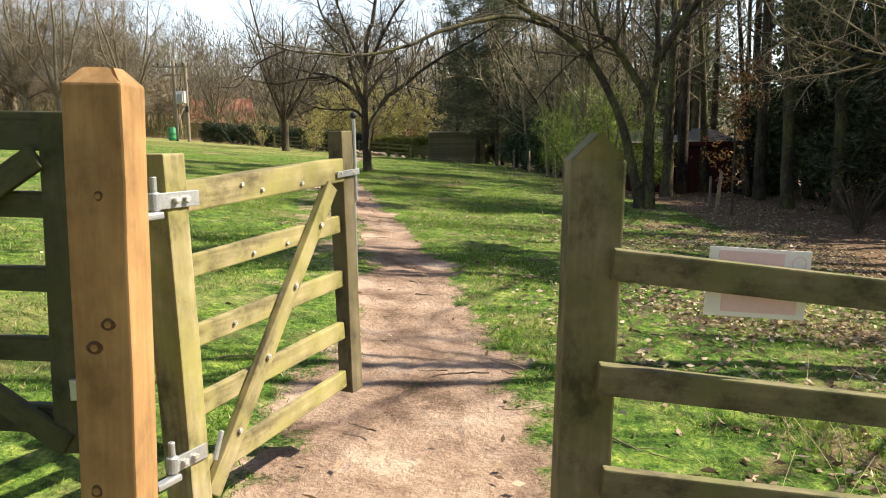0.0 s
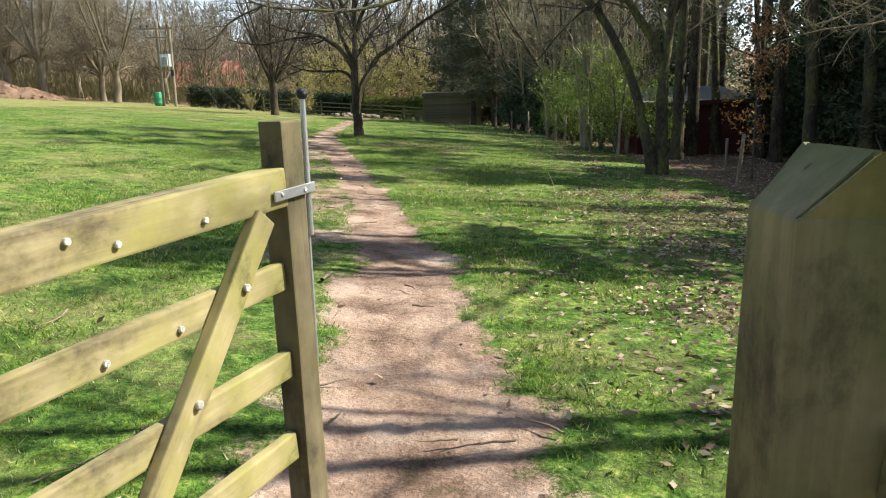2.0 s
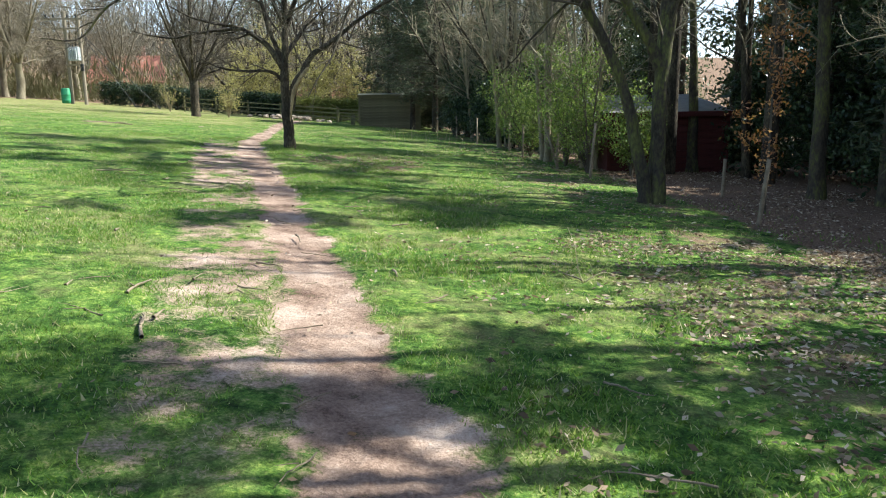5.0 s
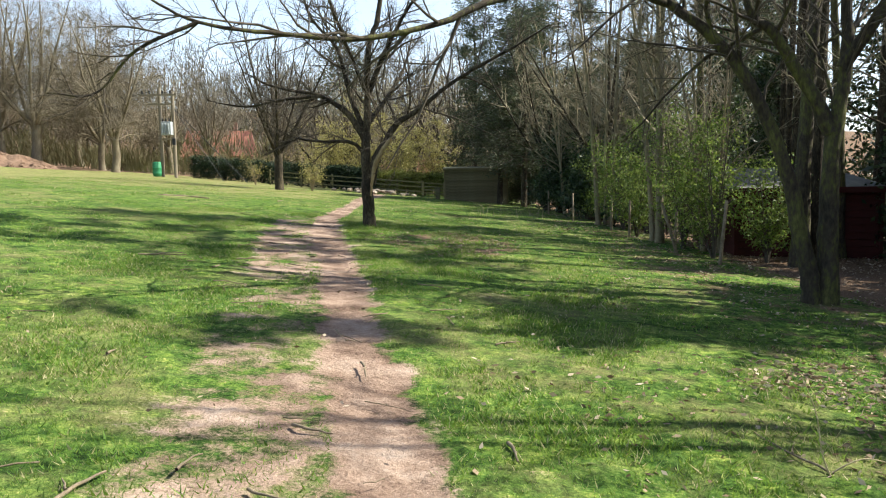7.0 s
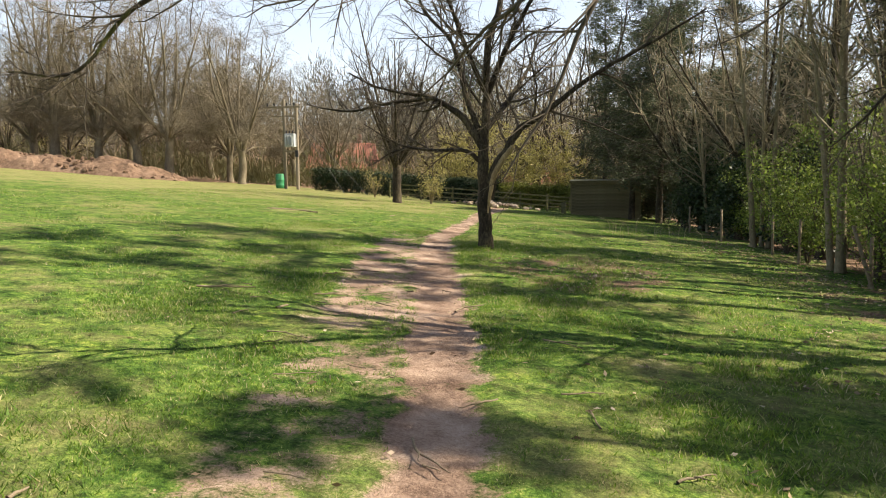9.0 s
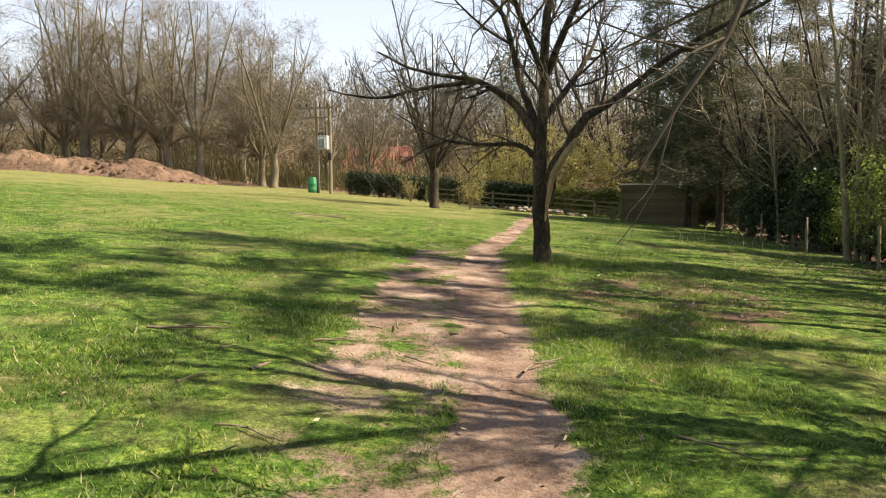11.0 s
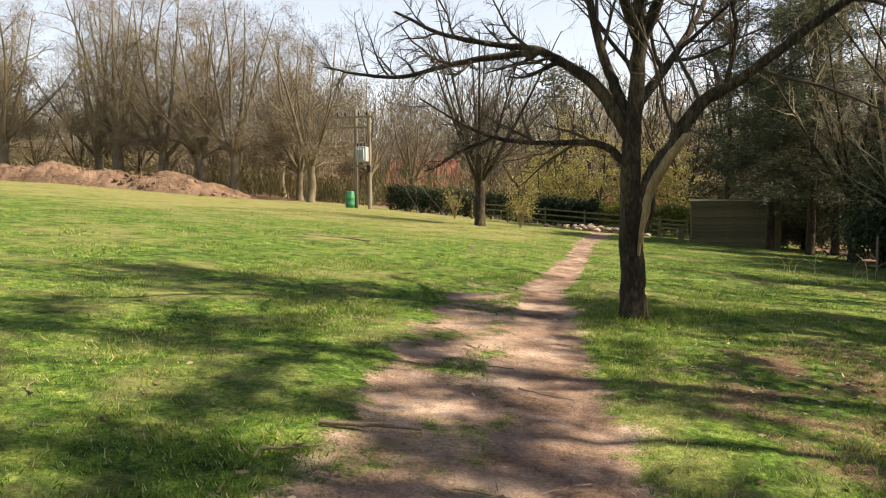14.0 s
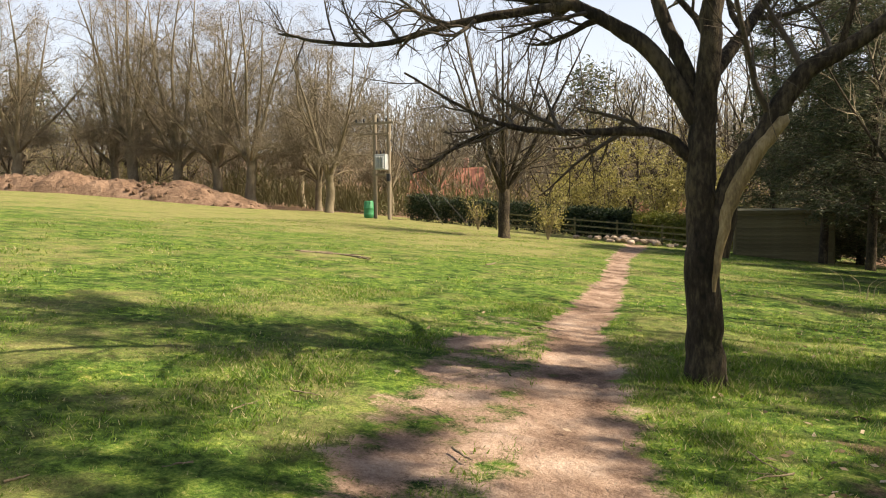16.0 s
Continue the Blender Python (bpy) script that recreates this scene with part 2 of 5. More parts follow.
M_BRICK = rough_mat("pink_brick_wall", [(0.3, (0.30, 0.16, 0.12)), (0.7, (0.45, 0.28, 0.22))], 2, (1, 1, 5), 0.9)
M_GLASS = rough_mat("dark_window_glass", [(0.3, (0.02, 0.022, 0.025)), (0.7, (0.05, 0.05, 0.055))], 1, rough=0.08)
M_POLE = rough_mat("creosoted_pole", [(0.3, (0.16, 0.13, 0.09)), (0.7, (0.30, 0.25, 0.18))], 5, (1, 1, 0.1), 0.9)
M_GREY_STEEL = rough_mat("grey_painted_steel", [(0.3, (0.34, 0.36, 0.36)), (0.7, (0.48, 0.49, 0.48))], 4, rough=0.5)
M_GREEN = rough_mat("green_plastic", [(0.3, (0.03, 0.17, 0.07)), (0.7, (0.06, 0.27, 0.12))], 6, rough=0.5)
M_WHITE = rough_mat("laminated_paper", [(0.3, (0.76, 0.74, 0.74)), (0.7, (0.84, 0.83, 0.83))], 6, rough=0.3, bump_s=0.05)
M_PINK = rough_mat("pink_print", [(0.3, (0.72, 0.50, 0.52)), (0.7, (0.80, 0.60, 0.62))], 8, rough=0.3, bump_s=0.05)
M_WIRE = rough_mat("dark_cable", [(0.3, (0.03, 0.03, 0.03)), (0.7, (0.07, 0.07, 0.07))], 5, rough=0.6)
M_RUBBLE = rough_mat("pale_rubble", [(0.3, (0.34, 0.25, 0.18)), (0.7, (0.55, 0.45, 0.36))], 2, rough=1.0, bump_s=0.8, bump_d=0.05, vary=0.3)


def ground_mat():
    m, nt, b = material("meadow_ground")
    v = coords(nt)
    at = node(nt, "Attribute")
    at.attribute_name = "worn"
    li = node(nt, "Attribute")
    li.attribute_name = "litter"
    n1 = noise_tex(nt, v, 0.45, 5, 0.6)
    n2 = noise_tex(nt, v, 6, 6, 0.7)
    n3 = noise_tex(nt, v, 45, 5, 0.7)
    n4 = noise_tex(nt, v, 1.8, 6, 0.65)
    grass = ramp(nt, maths(nt, "ADD", maths(nt, "MULTIPLY", n2, 0.5), maths(nt, "MULTIPLY", n3, 0.5)),
                 [(0.36, (0.018, 0.038, 0.009)), (0.47, (0.058, 0.12, 0.019)), (0.56, (0.125, 0.205, 0.036)), (0.66, (0.31, 0.31, 0.115))])
    n5 = noise_tex(nt, v, 2.6, 4, 0.6)
    grass = mix(nt, 1.0, grass, ramp(nt, n5, [(0.36, (0.45, 0.5, 0.5)), (0.5, (1, 1, 1)), (0.64, (1.5, 1.3, 1.2))]), "MULTIPLY")
    n6 = noise_tex(nt, v, 13, 4, 0.6)
    grass = mix(nt, 1.0, grass, ramp(nt, n6, [(0.36, (0.5, 0.5, 0.55)), (0.5, (1, 1, 1)), (0.62, (1.5, 1.3, 1.35))]), "MULTIPLY")
    dry = node(nt, "Attribute")
    dry.attribute_name = "dry"
    straw = ramp(nt, n3, [(0.3, (0.16, 0.15, 0.05)), (0.7, (0.38, 0.32, 0.15))])
    grass = mix(nt, ramp(nt, maths(nt, "ADD", maths(nt, "ADD", maths(nt, "MULTIPLY", n1, 0.6), maths(nt, "MULTIPLY", n4, 0.4)), maths(nt, "MULTIPLY", dry.outputs["Fac"], 0.16)), [(0.47, (0, 0, 0)), (0.66, (0.7,) * 3)]), grass, straw)
    dirt = ramp(nt, maths(nt, "ADD", maths(nt, "MULTIPLY", n4, 0.68), maths(nt, "MULTIPLY", n3, 0.32)),
                [(0.38, (0.11, 0.07, 0.05)), (0.47, (0.235, 0.158, 0.115)), (0.55, (0.35, 0.25, 0.185)), (0.64, (0.48, 0.37, 0.29))])
    vo = node(nt, "TexVoronoi", Scale=38.0)
    nt.links.new(v, vo.inputs["Vector"])
    peb = ramp(nt, vo.outputs["Distance"], [(0.0, (1, 1, 1)), (0.22, (0, 0, 0))])
    dirt = mix(nt, mix(nt, 1.0, peb, ramp(nt, n4, [(0.5, (0, 0, 0)), (0.7, (0.6,) * 3)]), "MULTIPLY"), dirt, (0.55, 0.47, 0.40))
    leaf = ramp(nt, n3, [(0.3, (0.06, 0.038, 0.024)), (0.5, (0.17, 0.11, 0.07)), (0.7, (0.36, 0.25, 0.165))])
    f = maths(nt, "ADD", at.outputs["Fac"], maths(nt, "ADD", maths(nt, "MULTIPLY", maths(nt, "SUBTRACT", n2, 0.5), 1.3), maths(nt, "MULTIPLY", maths(nt, "SUBTRACT", n4, 0.5), 1.7)))
    f = maths(nt, "ADD", f, maths(nt, "MULTIPLY", maths(nt, "SUBTRACT", n3, 0.5), 0.9))
    f = ramp(nt, f, [(0.36, (0, 0, 0)), (0.70, (1, 1, 1))])
    g = maths(nt, "ADD", li.outputs["Fac"], maths(nt, "MULTIPLY", maths(nt, "SUBTRACT", n4, 0.5), 1.2))
    g = ramp(nt, g, [(0.42, (0, 0, 0)), (0.58, (1, 1, 1))])
    col = mix(nt, f, mix(nt, g, grass, leaf), dirt)
    nt.links.new(col, b.inputs["Base Color"])
    b.inputs["Roughness"].default_value = 1.0
    b.inputs["Specular IOR Level"].default_value = 0.1
    h = maths(nt, "ADD", maths(nt, "MULTIPLY", n3, 0.22), n2)
    bump(nt, b, h, 1.0, 0.05)
    return m


M_GROUND = ground_mat()

# ---- mesh helpers ----


def mesh_from(name, verts, faces, mat, smooth=False):
    me = bpy.data.meshes.new(name)
    me.from_pydata([tuple(v) for v in verts], [], faces)
    me.materials.append(mat)
    if smooth:
        me.polygons.foreach_set("use_smooth", [True] * len(me.polygons))
    me.update()
    return me


def fast_mesh(name, verts, faces, mat, smooth=False):
    """verts (n,3) array, faces (m,k) array."""
    me = bpy.data.meshes.new(name)
    verts, faces = np.asarray(verts, np.float32), np.asarray(faces, np.int32)
    m, k = faces.shape
    me.vertices.add(len(verts))
    me.vertices.foreach_set("co", verts.ravel())
    me.loops.add(m * k)
    me.loops.foreach_set("vertex_index", faces.ravel())
    me.polygons.add(m)
    me.polygons.foreach_set("loop_start", np.arange(0, m * k, k, dtype=np.int32))
    if smooth:
        me.polygons.foreach_set("use_smooth", np.ones(m, bool))
    me.materials.append(mat)
    me.update(calc_edges=True)
    return me


def part(name, data, mat, parent, label="", m=None):
    """Links a bmesh or a mesh as one object under a thing or a part."""
    if isinstance(data, bmesh.types.BMesh):
        me = bpy.data.meshes.new(name)
        data.to_mesh(me)
        data.free()
        me.materials.append(mat)
        data = me
    ob = new(name, data)
    ob.parent = parent
    if m is not None:
        ob.matrix_basis = m
    if label:
        ob["label"] = label
    return ob


def thing(name, m, label, category, group="", kind=""):
    ob = new(name)
    ob.empty_display_size = 0.1
    ob.matrix_basis = m
    return tagged(ob, label, category, group, kind)


def block(size, bevel=0.006, cuts=0, jitter=0.0, rng=None):
    """A bevelled block centred on the origin, its long side along x."""
    bm = bmesh.new()
    bmesh.ops.create_cube(bm, size=1)
    for v in bm.verts:
        v.co = Vector((v.co.x * size[0], v.co.y * size[1], v.co.z * size[2]))
    if cuts:
        es = [e for e in bm.edges if abs((e.verts[0].co - e.verts[1].co).x) > size[0] * 0.9]
        bmesh.ops.subdivide_edges(bm, edges=es, cuts=cuts)
    if jitter:
        rng = rng or random
        for v in bm.verts:
            v.co += Vector((0, rng.uniform(-jitter, jitter), rng.uniform(-jitter, jitter)))
    if bevel:
        bmesh.ops.bevel(bm, geom=bm.edges[:], offset=bevel, segments=2, affect="EDGES", profile=0.6)
    return bm


def along(a, b, roll=0.0):
    """The pose whose x runs from a to b, with its origin half way, z as near up as it can be."""
    a, b = Vector(a), Vector(b)
    x = (b - a).normalized()
    ref = Vector((0, 0, 1)) if abs(x.z) < 0.95 else Vector((0, 1, 0))
    y = ref.cross(x).normalized()
    z = x.cross(y)
    m = Matrix((x, y, z)).transposed().to_4x4()
    m.translation = (a + b) / 2
    return m @ pose(0, 0, 0, roll)


def beam(name, a, b, thick, high, mat, parent, bevel=0.006, label="", jitter=0.0015):
    length = (Vector(b) - Vector(a)).length
    return part(name, block((length, thick, high), bevel, 3, jitter), mat, parent, label, along(a, b))


def rod(radius, length, sides=12, dome=0.0):
    """A rod along z from 0 to length."""
    bm = bmesh.new()
    bmesh.ops.create_cone(bm, cap_ends=True, segments=sides, radius1=radius, radius2=radius, depth=length)
    bmesh.ops.translate(bm, verts=bm.verts, vec=(0, 0, length / 2))
    bmesh.ops.bevel(bm, geom=[e for e in bm.edges if abs(e.verts[0].co.z - e.verts[1].co.z) < 1e-6], offset=radius * 0.2, segments=1, affect="EDGES")
    return bm


def ball(radius):
    bm = bmesh.new()
    bmesh.ops.create_uvsphere(bm, u_segments=16, v_segments=10, radius=radius)
    for f in bm.faces:
        f.smooth = True
    return bm


# ---- ground ----


def step01(u):
    u = np.clip(u, 0, 1)
    return u * u * (3 - 2 * u)


def patchy(x, y, size, seed=0):
    """Smooth value noise, 0 to 1, with lumps of about the given size."""
    u, v = np.asarray(x, float) / size + 531.7, np.asarray(y, float) / size + 217.3
    i, j = np.floor(u), np.floor(v)
    fu, fv = step01(u - i), step01(v - j)

    def rnd(a, b):
        q = np.sin(a * 127.1 + b * 311.7 + seed * 74.7) * 43758.5453
        return q - np.floor(q)

    return (rnd(i, j) * (1 - fu) + rnd(i + 1, j) * fu) * (1 - fv) + (rnd(i, j + 1) * (1 - fu) + rnd(i + 1, j + 1) * fu) * fv


def ground_z(x, y):
    """The meadow falls to the right; beyond the hedge a wooded hill rises."""
    x, y = np.asarray(x, float), np.asarray(y, float)
    xs = np.where(x > 6, 6 + (x - 6) * 0.35, x)
    xs = np.where(xs < -45, -45 + (xs + 45) * 0.3, xs)
    z = -0.086 * xs + 0.11 * step01((y - 2) / 9) - 0.012 * np.clip(y - 35, 0, 40)
    z = z + 14 * step01((y - 95) / 110)
    return z


def gz(x, y):
    return float(ground_z(x, y))


PATH_Y = [-40, 0, 3.5, 8.3, 12, 15.5, 19, 22, 25, 29, 36, 45, 62, 200]
PATH_X = [0.3, 0.1, -0.17, -0.44, -1.05, -1.78, -2.45, -3.15, -3.75, -4.45, -4.85, -5.7, -6.6, -6.6]
PATH_W = [0.6, 0.66, 0.70, 0.42, 0.31, 0.31, 0.34, 0.40, 0.44, 0.34, 0.25, 0.3, 0.6, 0.1]


def worn(x, y):
    c, w = np.interp(y, PATH_Y, PATH_X), np.interp(y, PATH_Y, PATH_W)
    ragged = 0.5 * (patchy(x, y, 0.55, 1) - 0.5) + 0.45 * (patchy(x, y, 0.2, 2) - 0.5) + 0.25 * (patchy(x, y, 0.08, 3) - 0.5)
    main = 1 - step01((np.abs(x - c) - w * 0.5 + ragged * w * 0.9) / (w * 1.05))
    side = np.interp(y, [6, 8.5, 12, 15, 20, 24, 28, 31], [0, 0.46, 0.54, 0.54, 0.60, 0.74, 0.66, 0])
    second = side * (1 - step01((np.abs(x - (c - 0.82)) - 0.30) / 0.50)) * (0.55 + 0.9 * patchy(x, y, 0.7, 4)) + 0.35 * ragged * (side > 0) * (np.abs(x - c + 0.8) < 0.7)
    return np.where(y > 60, 0, np.clip(np.maximum(main, second), 0, 1))


def litter(x, y):
    edge = np.interp(y, [-5, 3, 8, 12, 17, 24, 32, 45, 60], [3.0, 3.3, 4.0, 4.5, 4.6, 4.9, 4.6, 4.0, 3.8])
    strong = step01((x - edge) / 1.4)
    patch = 0.42 * step01((x - (edge - 3.2)) / 1.6)
    round_tree = 0.5 * (1 - step01((np.hypot((x + 0.9) / 2.2, (y - 24.5) / 4.0) - 0.5) / 0.5))
    patch = np.maximum(patch, round_tree)
    far = np.maximum(step01((y - 74) / 4), step01((-30 - x) / 3) * step01((y - 63 - 0.14 * (x + 30)) / 3))
    return np.maximum(np.where(y > 75, 0, np.maximum(strong, patch)), far)


def spread(lo, hi, mid0, mid1, fine, grow):
    a = list(np.arange(mid0, mid1 + fine / 2, fine))
    s, v = fine, a[-1]
    while v < hi:
        s *= grow
        v += s
        a.append(v)
    s, v = fine, a[0]
    while v > lo:
        s *= grow
        v -= s
        a.insert(0, v)
    return np.array(a)


gx, gy = spread(-600, 600, -7, 4.5, 0.09, 1.08), spread(-300, 900, 1, 34, 0.12, 1.06)
GX, GY = np.meshgrid(gx, gy)
GZ = ground_z(GX, GY)
_w = worn(GX, GY)
_nr = np.random.default_rng(3)
GZ = GZ - 0.03 * _w + 0.006 * _nr.standard_normal(GX.shape) * (np.abs(GX) < 9) + 0.02 * np.sin(GX * 2.1 + GY * 0.7) * np.sin(GY * 1.3) * (1 - _w)
nx, ny = len(gx), len(gy)
_i = np.arange(nx * ny).reshape(ny, nx)
quads = np.stack([_i[:-1, :-1], _i[:-1, 1:], _i[1:, 1:], _i[1:, :-1]], -1).reshape(-1, 4)
g_me = fast_mesh("ground", np.stack([GX, GY, GZ], -1).reshape(-1, 3), quads, M_GROUND, True)
_dry = step01((GY - 34) / 16) * step01((-GX - 3) / 8)
for key, vals in (("worn", _w), ("litter", litter(GX, GY)), ("dry", _dry)):
    at = g_me.attributes.new(key, "FLOAT", "POINT")
    at.data.foreach_set("value", vals.astype(np.float32).ravel())
tagged(new("ground", g_me), "grassy sloping meadow with a trodden earth path", "ground", kind="structure")

# ---- the gateway ----
LEAN = 2.1


def capped_post(name, x, y, z0, z1, w, d, mat, label, cap, lean=LEAN, ridge=False, turn=0.0):
    """A square post with a weathered top: a low pyramid, or a ridge from front to back."""
    t = thing(name, pose(x, y, z0, 0, lean, turn), label, "post")
    bm = block((z1 - z0, w, d), 0.008, 6, 0.002)
    bmesh.ops.rotate(bm, verts=bm.verts, cent=(0, 0, 0), matrix=Matrix.Rotation(radians(-90), 3, "Y"))
    bmesh.ops.rotate(bm, verts=bm.verts, cent=(0, 0, 0), matrix=Matrix.Rotation(radians(90), 3, "Z"))
    h = (z1 - z0) / 2
    bmesh.ops.translate(bm, verts=bm.verts, vec=(0, 0, h))
    top = [f for f in bm.faces if f.normal.z > 0.95 and f.calc_center_median().z > z1 - z0 - 0.01]
    r = bmesh.ops.inset_region(bm, faces=top, thickness=min(w, d) * (0.36 if not ridge else 0.30), depth=0)
    up = {v for f in top for v in f.verts}
    for v in up:
        v.co.z += cap
        if ridge:
            v.co.x *= 0.12
            v.co.y *= 2.3
    # grain runs along local x of the mesh, so stand it up by the object's turn
    bmesh.ops.rotate(bm, verts=bm.verts, cent=(0, 0, 0), matrix=Matrix.Rotation(radians(90), 3, "Y"))
    part("shaft", bm, mat, t, m=pose(0, 0, 0, 0, -90, 0))
    return t


post_new = capped_post("gate_post", -0.965, 2.605, gz(-0.97, 2.6) - 0.3, 1.60, 0.162, 0.155, M_NEW_TIMBER,
                       "new orange-brown sawn timber gate post with knots and a pyramid cap", 0.032)
post_old = capped_post("gate_post", 0.402, 2.80, gz(0.4, 2.8) - 0.3, 1.37, 0.160, 0.15, M_GREY_TIMBER,
                       "weathered grey-green timber gate post with a pointed top", 0.07, ridge=True)

for kx, kz, kr in ((0.01, 1.30, 0.014), (0.022, 0.95, 0.019), (-0.018, 0.885, 0.020), (-0.03, 0.47, 0.021), (0.03, 0.40, 0.016)):
    k = bmesh.new()
    bmesh.ops.create_cone(k, cap_ends=True, segments=14, radius1=kr, radius2=kr * 0.75, depth=0.004)
    for v in k.verts:
        v.co.x *= 1.0 + 0.25 * math.sin(v.co.y * 90 + kz * 9)
    kn = part("knot", k, M_KNOT, post_new, m=post_new.matrix_basis.inverted() @ pose(-0.925 + kx + (kz - 0.95) * 0.037, 2.5262, kz, 90))
    k = bmesh.new()
    bmesh.ops.create_cone(k, cap_ends=True, segments=12, radius1=kr * 0.55, radius2=kr * 0.5, depth=0.005)
    part("heart", k, M_NEW_TIMBER, kn, m=pose(0, 0, 0.002))

# The open gate, in its own frame: x along the gate from the hinge, y to the far face, z up.
GATE_AZ = math.degrees(math.atan2(0.905, 0.426))
gate = thing("wooden_gate", pose(-0.888, 2.896, 0, 0, 0, GATE_AZ), "open five-barred wooden garden gate, green-tinged weathered softwood", "gate")


def stile(name, x, w, d, z0, z1, cap, lean, mat=M_OLD_TIMBER):
    bm = block((z1 - z0, d, w), 0.005, 5, 0.0015)
    for v in bm.verts:
        if v.co.x > (z1 - z0) / 2 - 0.02:
            v.co.x -= cap * abs(v.co.z) / (w / 2)
    return part(name, bm, mat, gate, m=along((x - lean, 0.0, z0), (x, 0.0, z1)))


stile("hanging_stile", 0.02, 0.118, 0.088, 0.14, 1.438, 0.035, -0.035)
stile("latch_stile", 1.035, 0.072, 0.082, 0.32, 1.49, 0.012, -0.02, M_STILE)
for zl, zr, h in ((1.262, 1.315, 0.098), (1.030, 1.082, 0.074), (0.79, 0.842, 0.074), (0.55, 0.612, 0.076), (0.31, 0.39, 0.076)):
    thick = 0.075 if h > 0.09 else 0.03
    beam("bar", (0.072, 0, zl), (1.0, 0, zr), thick, h, M_OLD_TIMBER, gate)
brace = part("brace", block((1.285, 0.032, 0.070), 0.005, 4, 0.0015), M_OLD_TIMBER, gate, m=along((0.105, -0.034, 0.225), (0.91, -0.034, 1.265)))
for x, z in ((0.255, 0.42), (0.43, 0.645), (0.615, 0.88), (0.80, 1.10)):
    part("bolt", rod(0.010, 0.012, 10), M_STUD, brace, m=brace.matrix_basis.inverted() @ pose(x, -0.049, z, 90))
for x, z in ((0.46, 1.265), (0.70, 1.275), (0.42, 1.035), (0.62, 1.047), (0.30, 0.80), (0.35, 1.29)):
    part("stud", rod(0.008, 0.010, 10), M_STUD, gate, m=pose(x, -0.036 if z > 1.2 else -0.014, z, 90))


def strap_hinge(z, length, parent):
    """A galvanised double strap round the stile, with an eye, a pin and two bolts."""
    s = part("strap_hinge", block((length, 0.008, 0.05), 0.002), M_GALV, parent, m=pose(length / 2 - 0.055, -0.064, z, 0, 0, 0))
    part("eye", rod(0.020, 0.055, 14), M_GALV, s, m=pose(-length / 2 - 0.008, 0.012, -0.028))
    part("pin", rod(0.011, 0.12, 12), M_GALV, s, m=pose(-length / 2 - 0.008, 0.012, -0.045))
    part("lug", block((0.10, 0.030, 0.022), 0.006), M_GALV, s, m=pose(-length / 2 - 0.045, 0.0, -0.042))
    for dx in (0.0, 0.045):
        part("bolt", rod(0.012, 0.016, 6), M_STUD, s, m=pose(length / 2 - 0.06 - dx, -0.003, 0, 90))
    return s


strap_hinge(1.262, 0.165, gate)
strap_hinge(0.42, 0.13, gate)
for z in (1.22, 0.42):
    part("hinge_plate", block((0.11, 0.006, 0.032), 0.002), M_GALV, post_new, m=post_new.matrix_basis.inverted() @ pose(-0.868 + (z - 0.9) * 0.037, 2.635, z, 0, 90, 90))
part("latch_plate", block((0.17, 0.006, 0.026), 0.002), M_GALV, gate, m=pose(1.022, -0.046, 1.30, 0, -3, 0))
for x in (0.965, 1.06):
    part("bolt", rod(0.006, 0.008, 8), M_STUD, gate, m=pose(x, -0.045, 1.30, 90))
rod_ = part("latch_lever", rod(0.0075, 0.36, 12), M_GALV, gate, "grey steel latch rod", m=pose(1.092, -0.036, 1.175, 0, 0, 0))
part("knob", ball(0.016), M_BLACK_PLASTIC, rod_, "black plastic knob", m=pose(0, 0, 0.37))
part("return_spring", rod(0.005, 0.36, 8), M_GALV, gate, m=pose(1.09, -0.03, 0.82))
part("hook", rod(0.009, 0.10, 8), M_GALV, gate, m=pose(0.125, -0.05, 0.36, 0, 25, 0))

# Fence beside the old post.
fence = thing("rail_fence", pose(0, 0, 0), "weathered grey-green post and rail fence beside the gateway", "fence")
for z, x0 in ((1.068, 0.50), (0.728, 0.46), (0.405, 0.475), (0.09, 0.47)):
    beam("rail", (x0, 2.70, z), (x0 + 3.6, 2.66, z - 3.6 * 0.128), 0.042, 0.092, M_GREY_TIMBER, fence)
beam("post", (2.25, 2.78, gz(2.3, 2.8) - 0.2), (2.28, 2.78, 1.13), 0.1, 0.12, M_GREY_TIMBER, fence, 0.008)
beam("post", (4.0, 2.78, gz(4.0, 2.8) - 0.2), (4.03, 2.78, 0.95), 0.1, 0.12, M_GREY_TIMBER, fence, 0.008)
notice = thing("notice", pose(0.93, 2.728, 1.0, 0, 4.5, 0), "white and pink laminated notice fixed behind the fence rail", "sign")
part("sheet", block((0.297, 0.003, 0.205), 0.001), M_WHITE, notice)
part("banner", block((0.19, 0.002, 0.045), 0.0), M_PINK, notice, "pink printed band", pose(-0.025, -0.003, 0.070))
part("panel", block((0.22, 0.002, 0.055), 0.0), M_PINK, notice, "pink printed band", pose(0.01, -0.003, -0.06))
bm = bmesh.new()
bmesh.ops.create_circle(bm, cap_ends=False, segments=24, radius=0.022)
ring = bmesh.ops.extrude_edge_only(bm, edges=bm.edges[:])
for v in [g for g in ring["geom"] if isinstance(g, bmesh.types.BMVert)]:
    v.co *= 0.86
part("emblem", bm, M_PINK, notice, m=pose(0.115, -0.003, 0.065, 90))

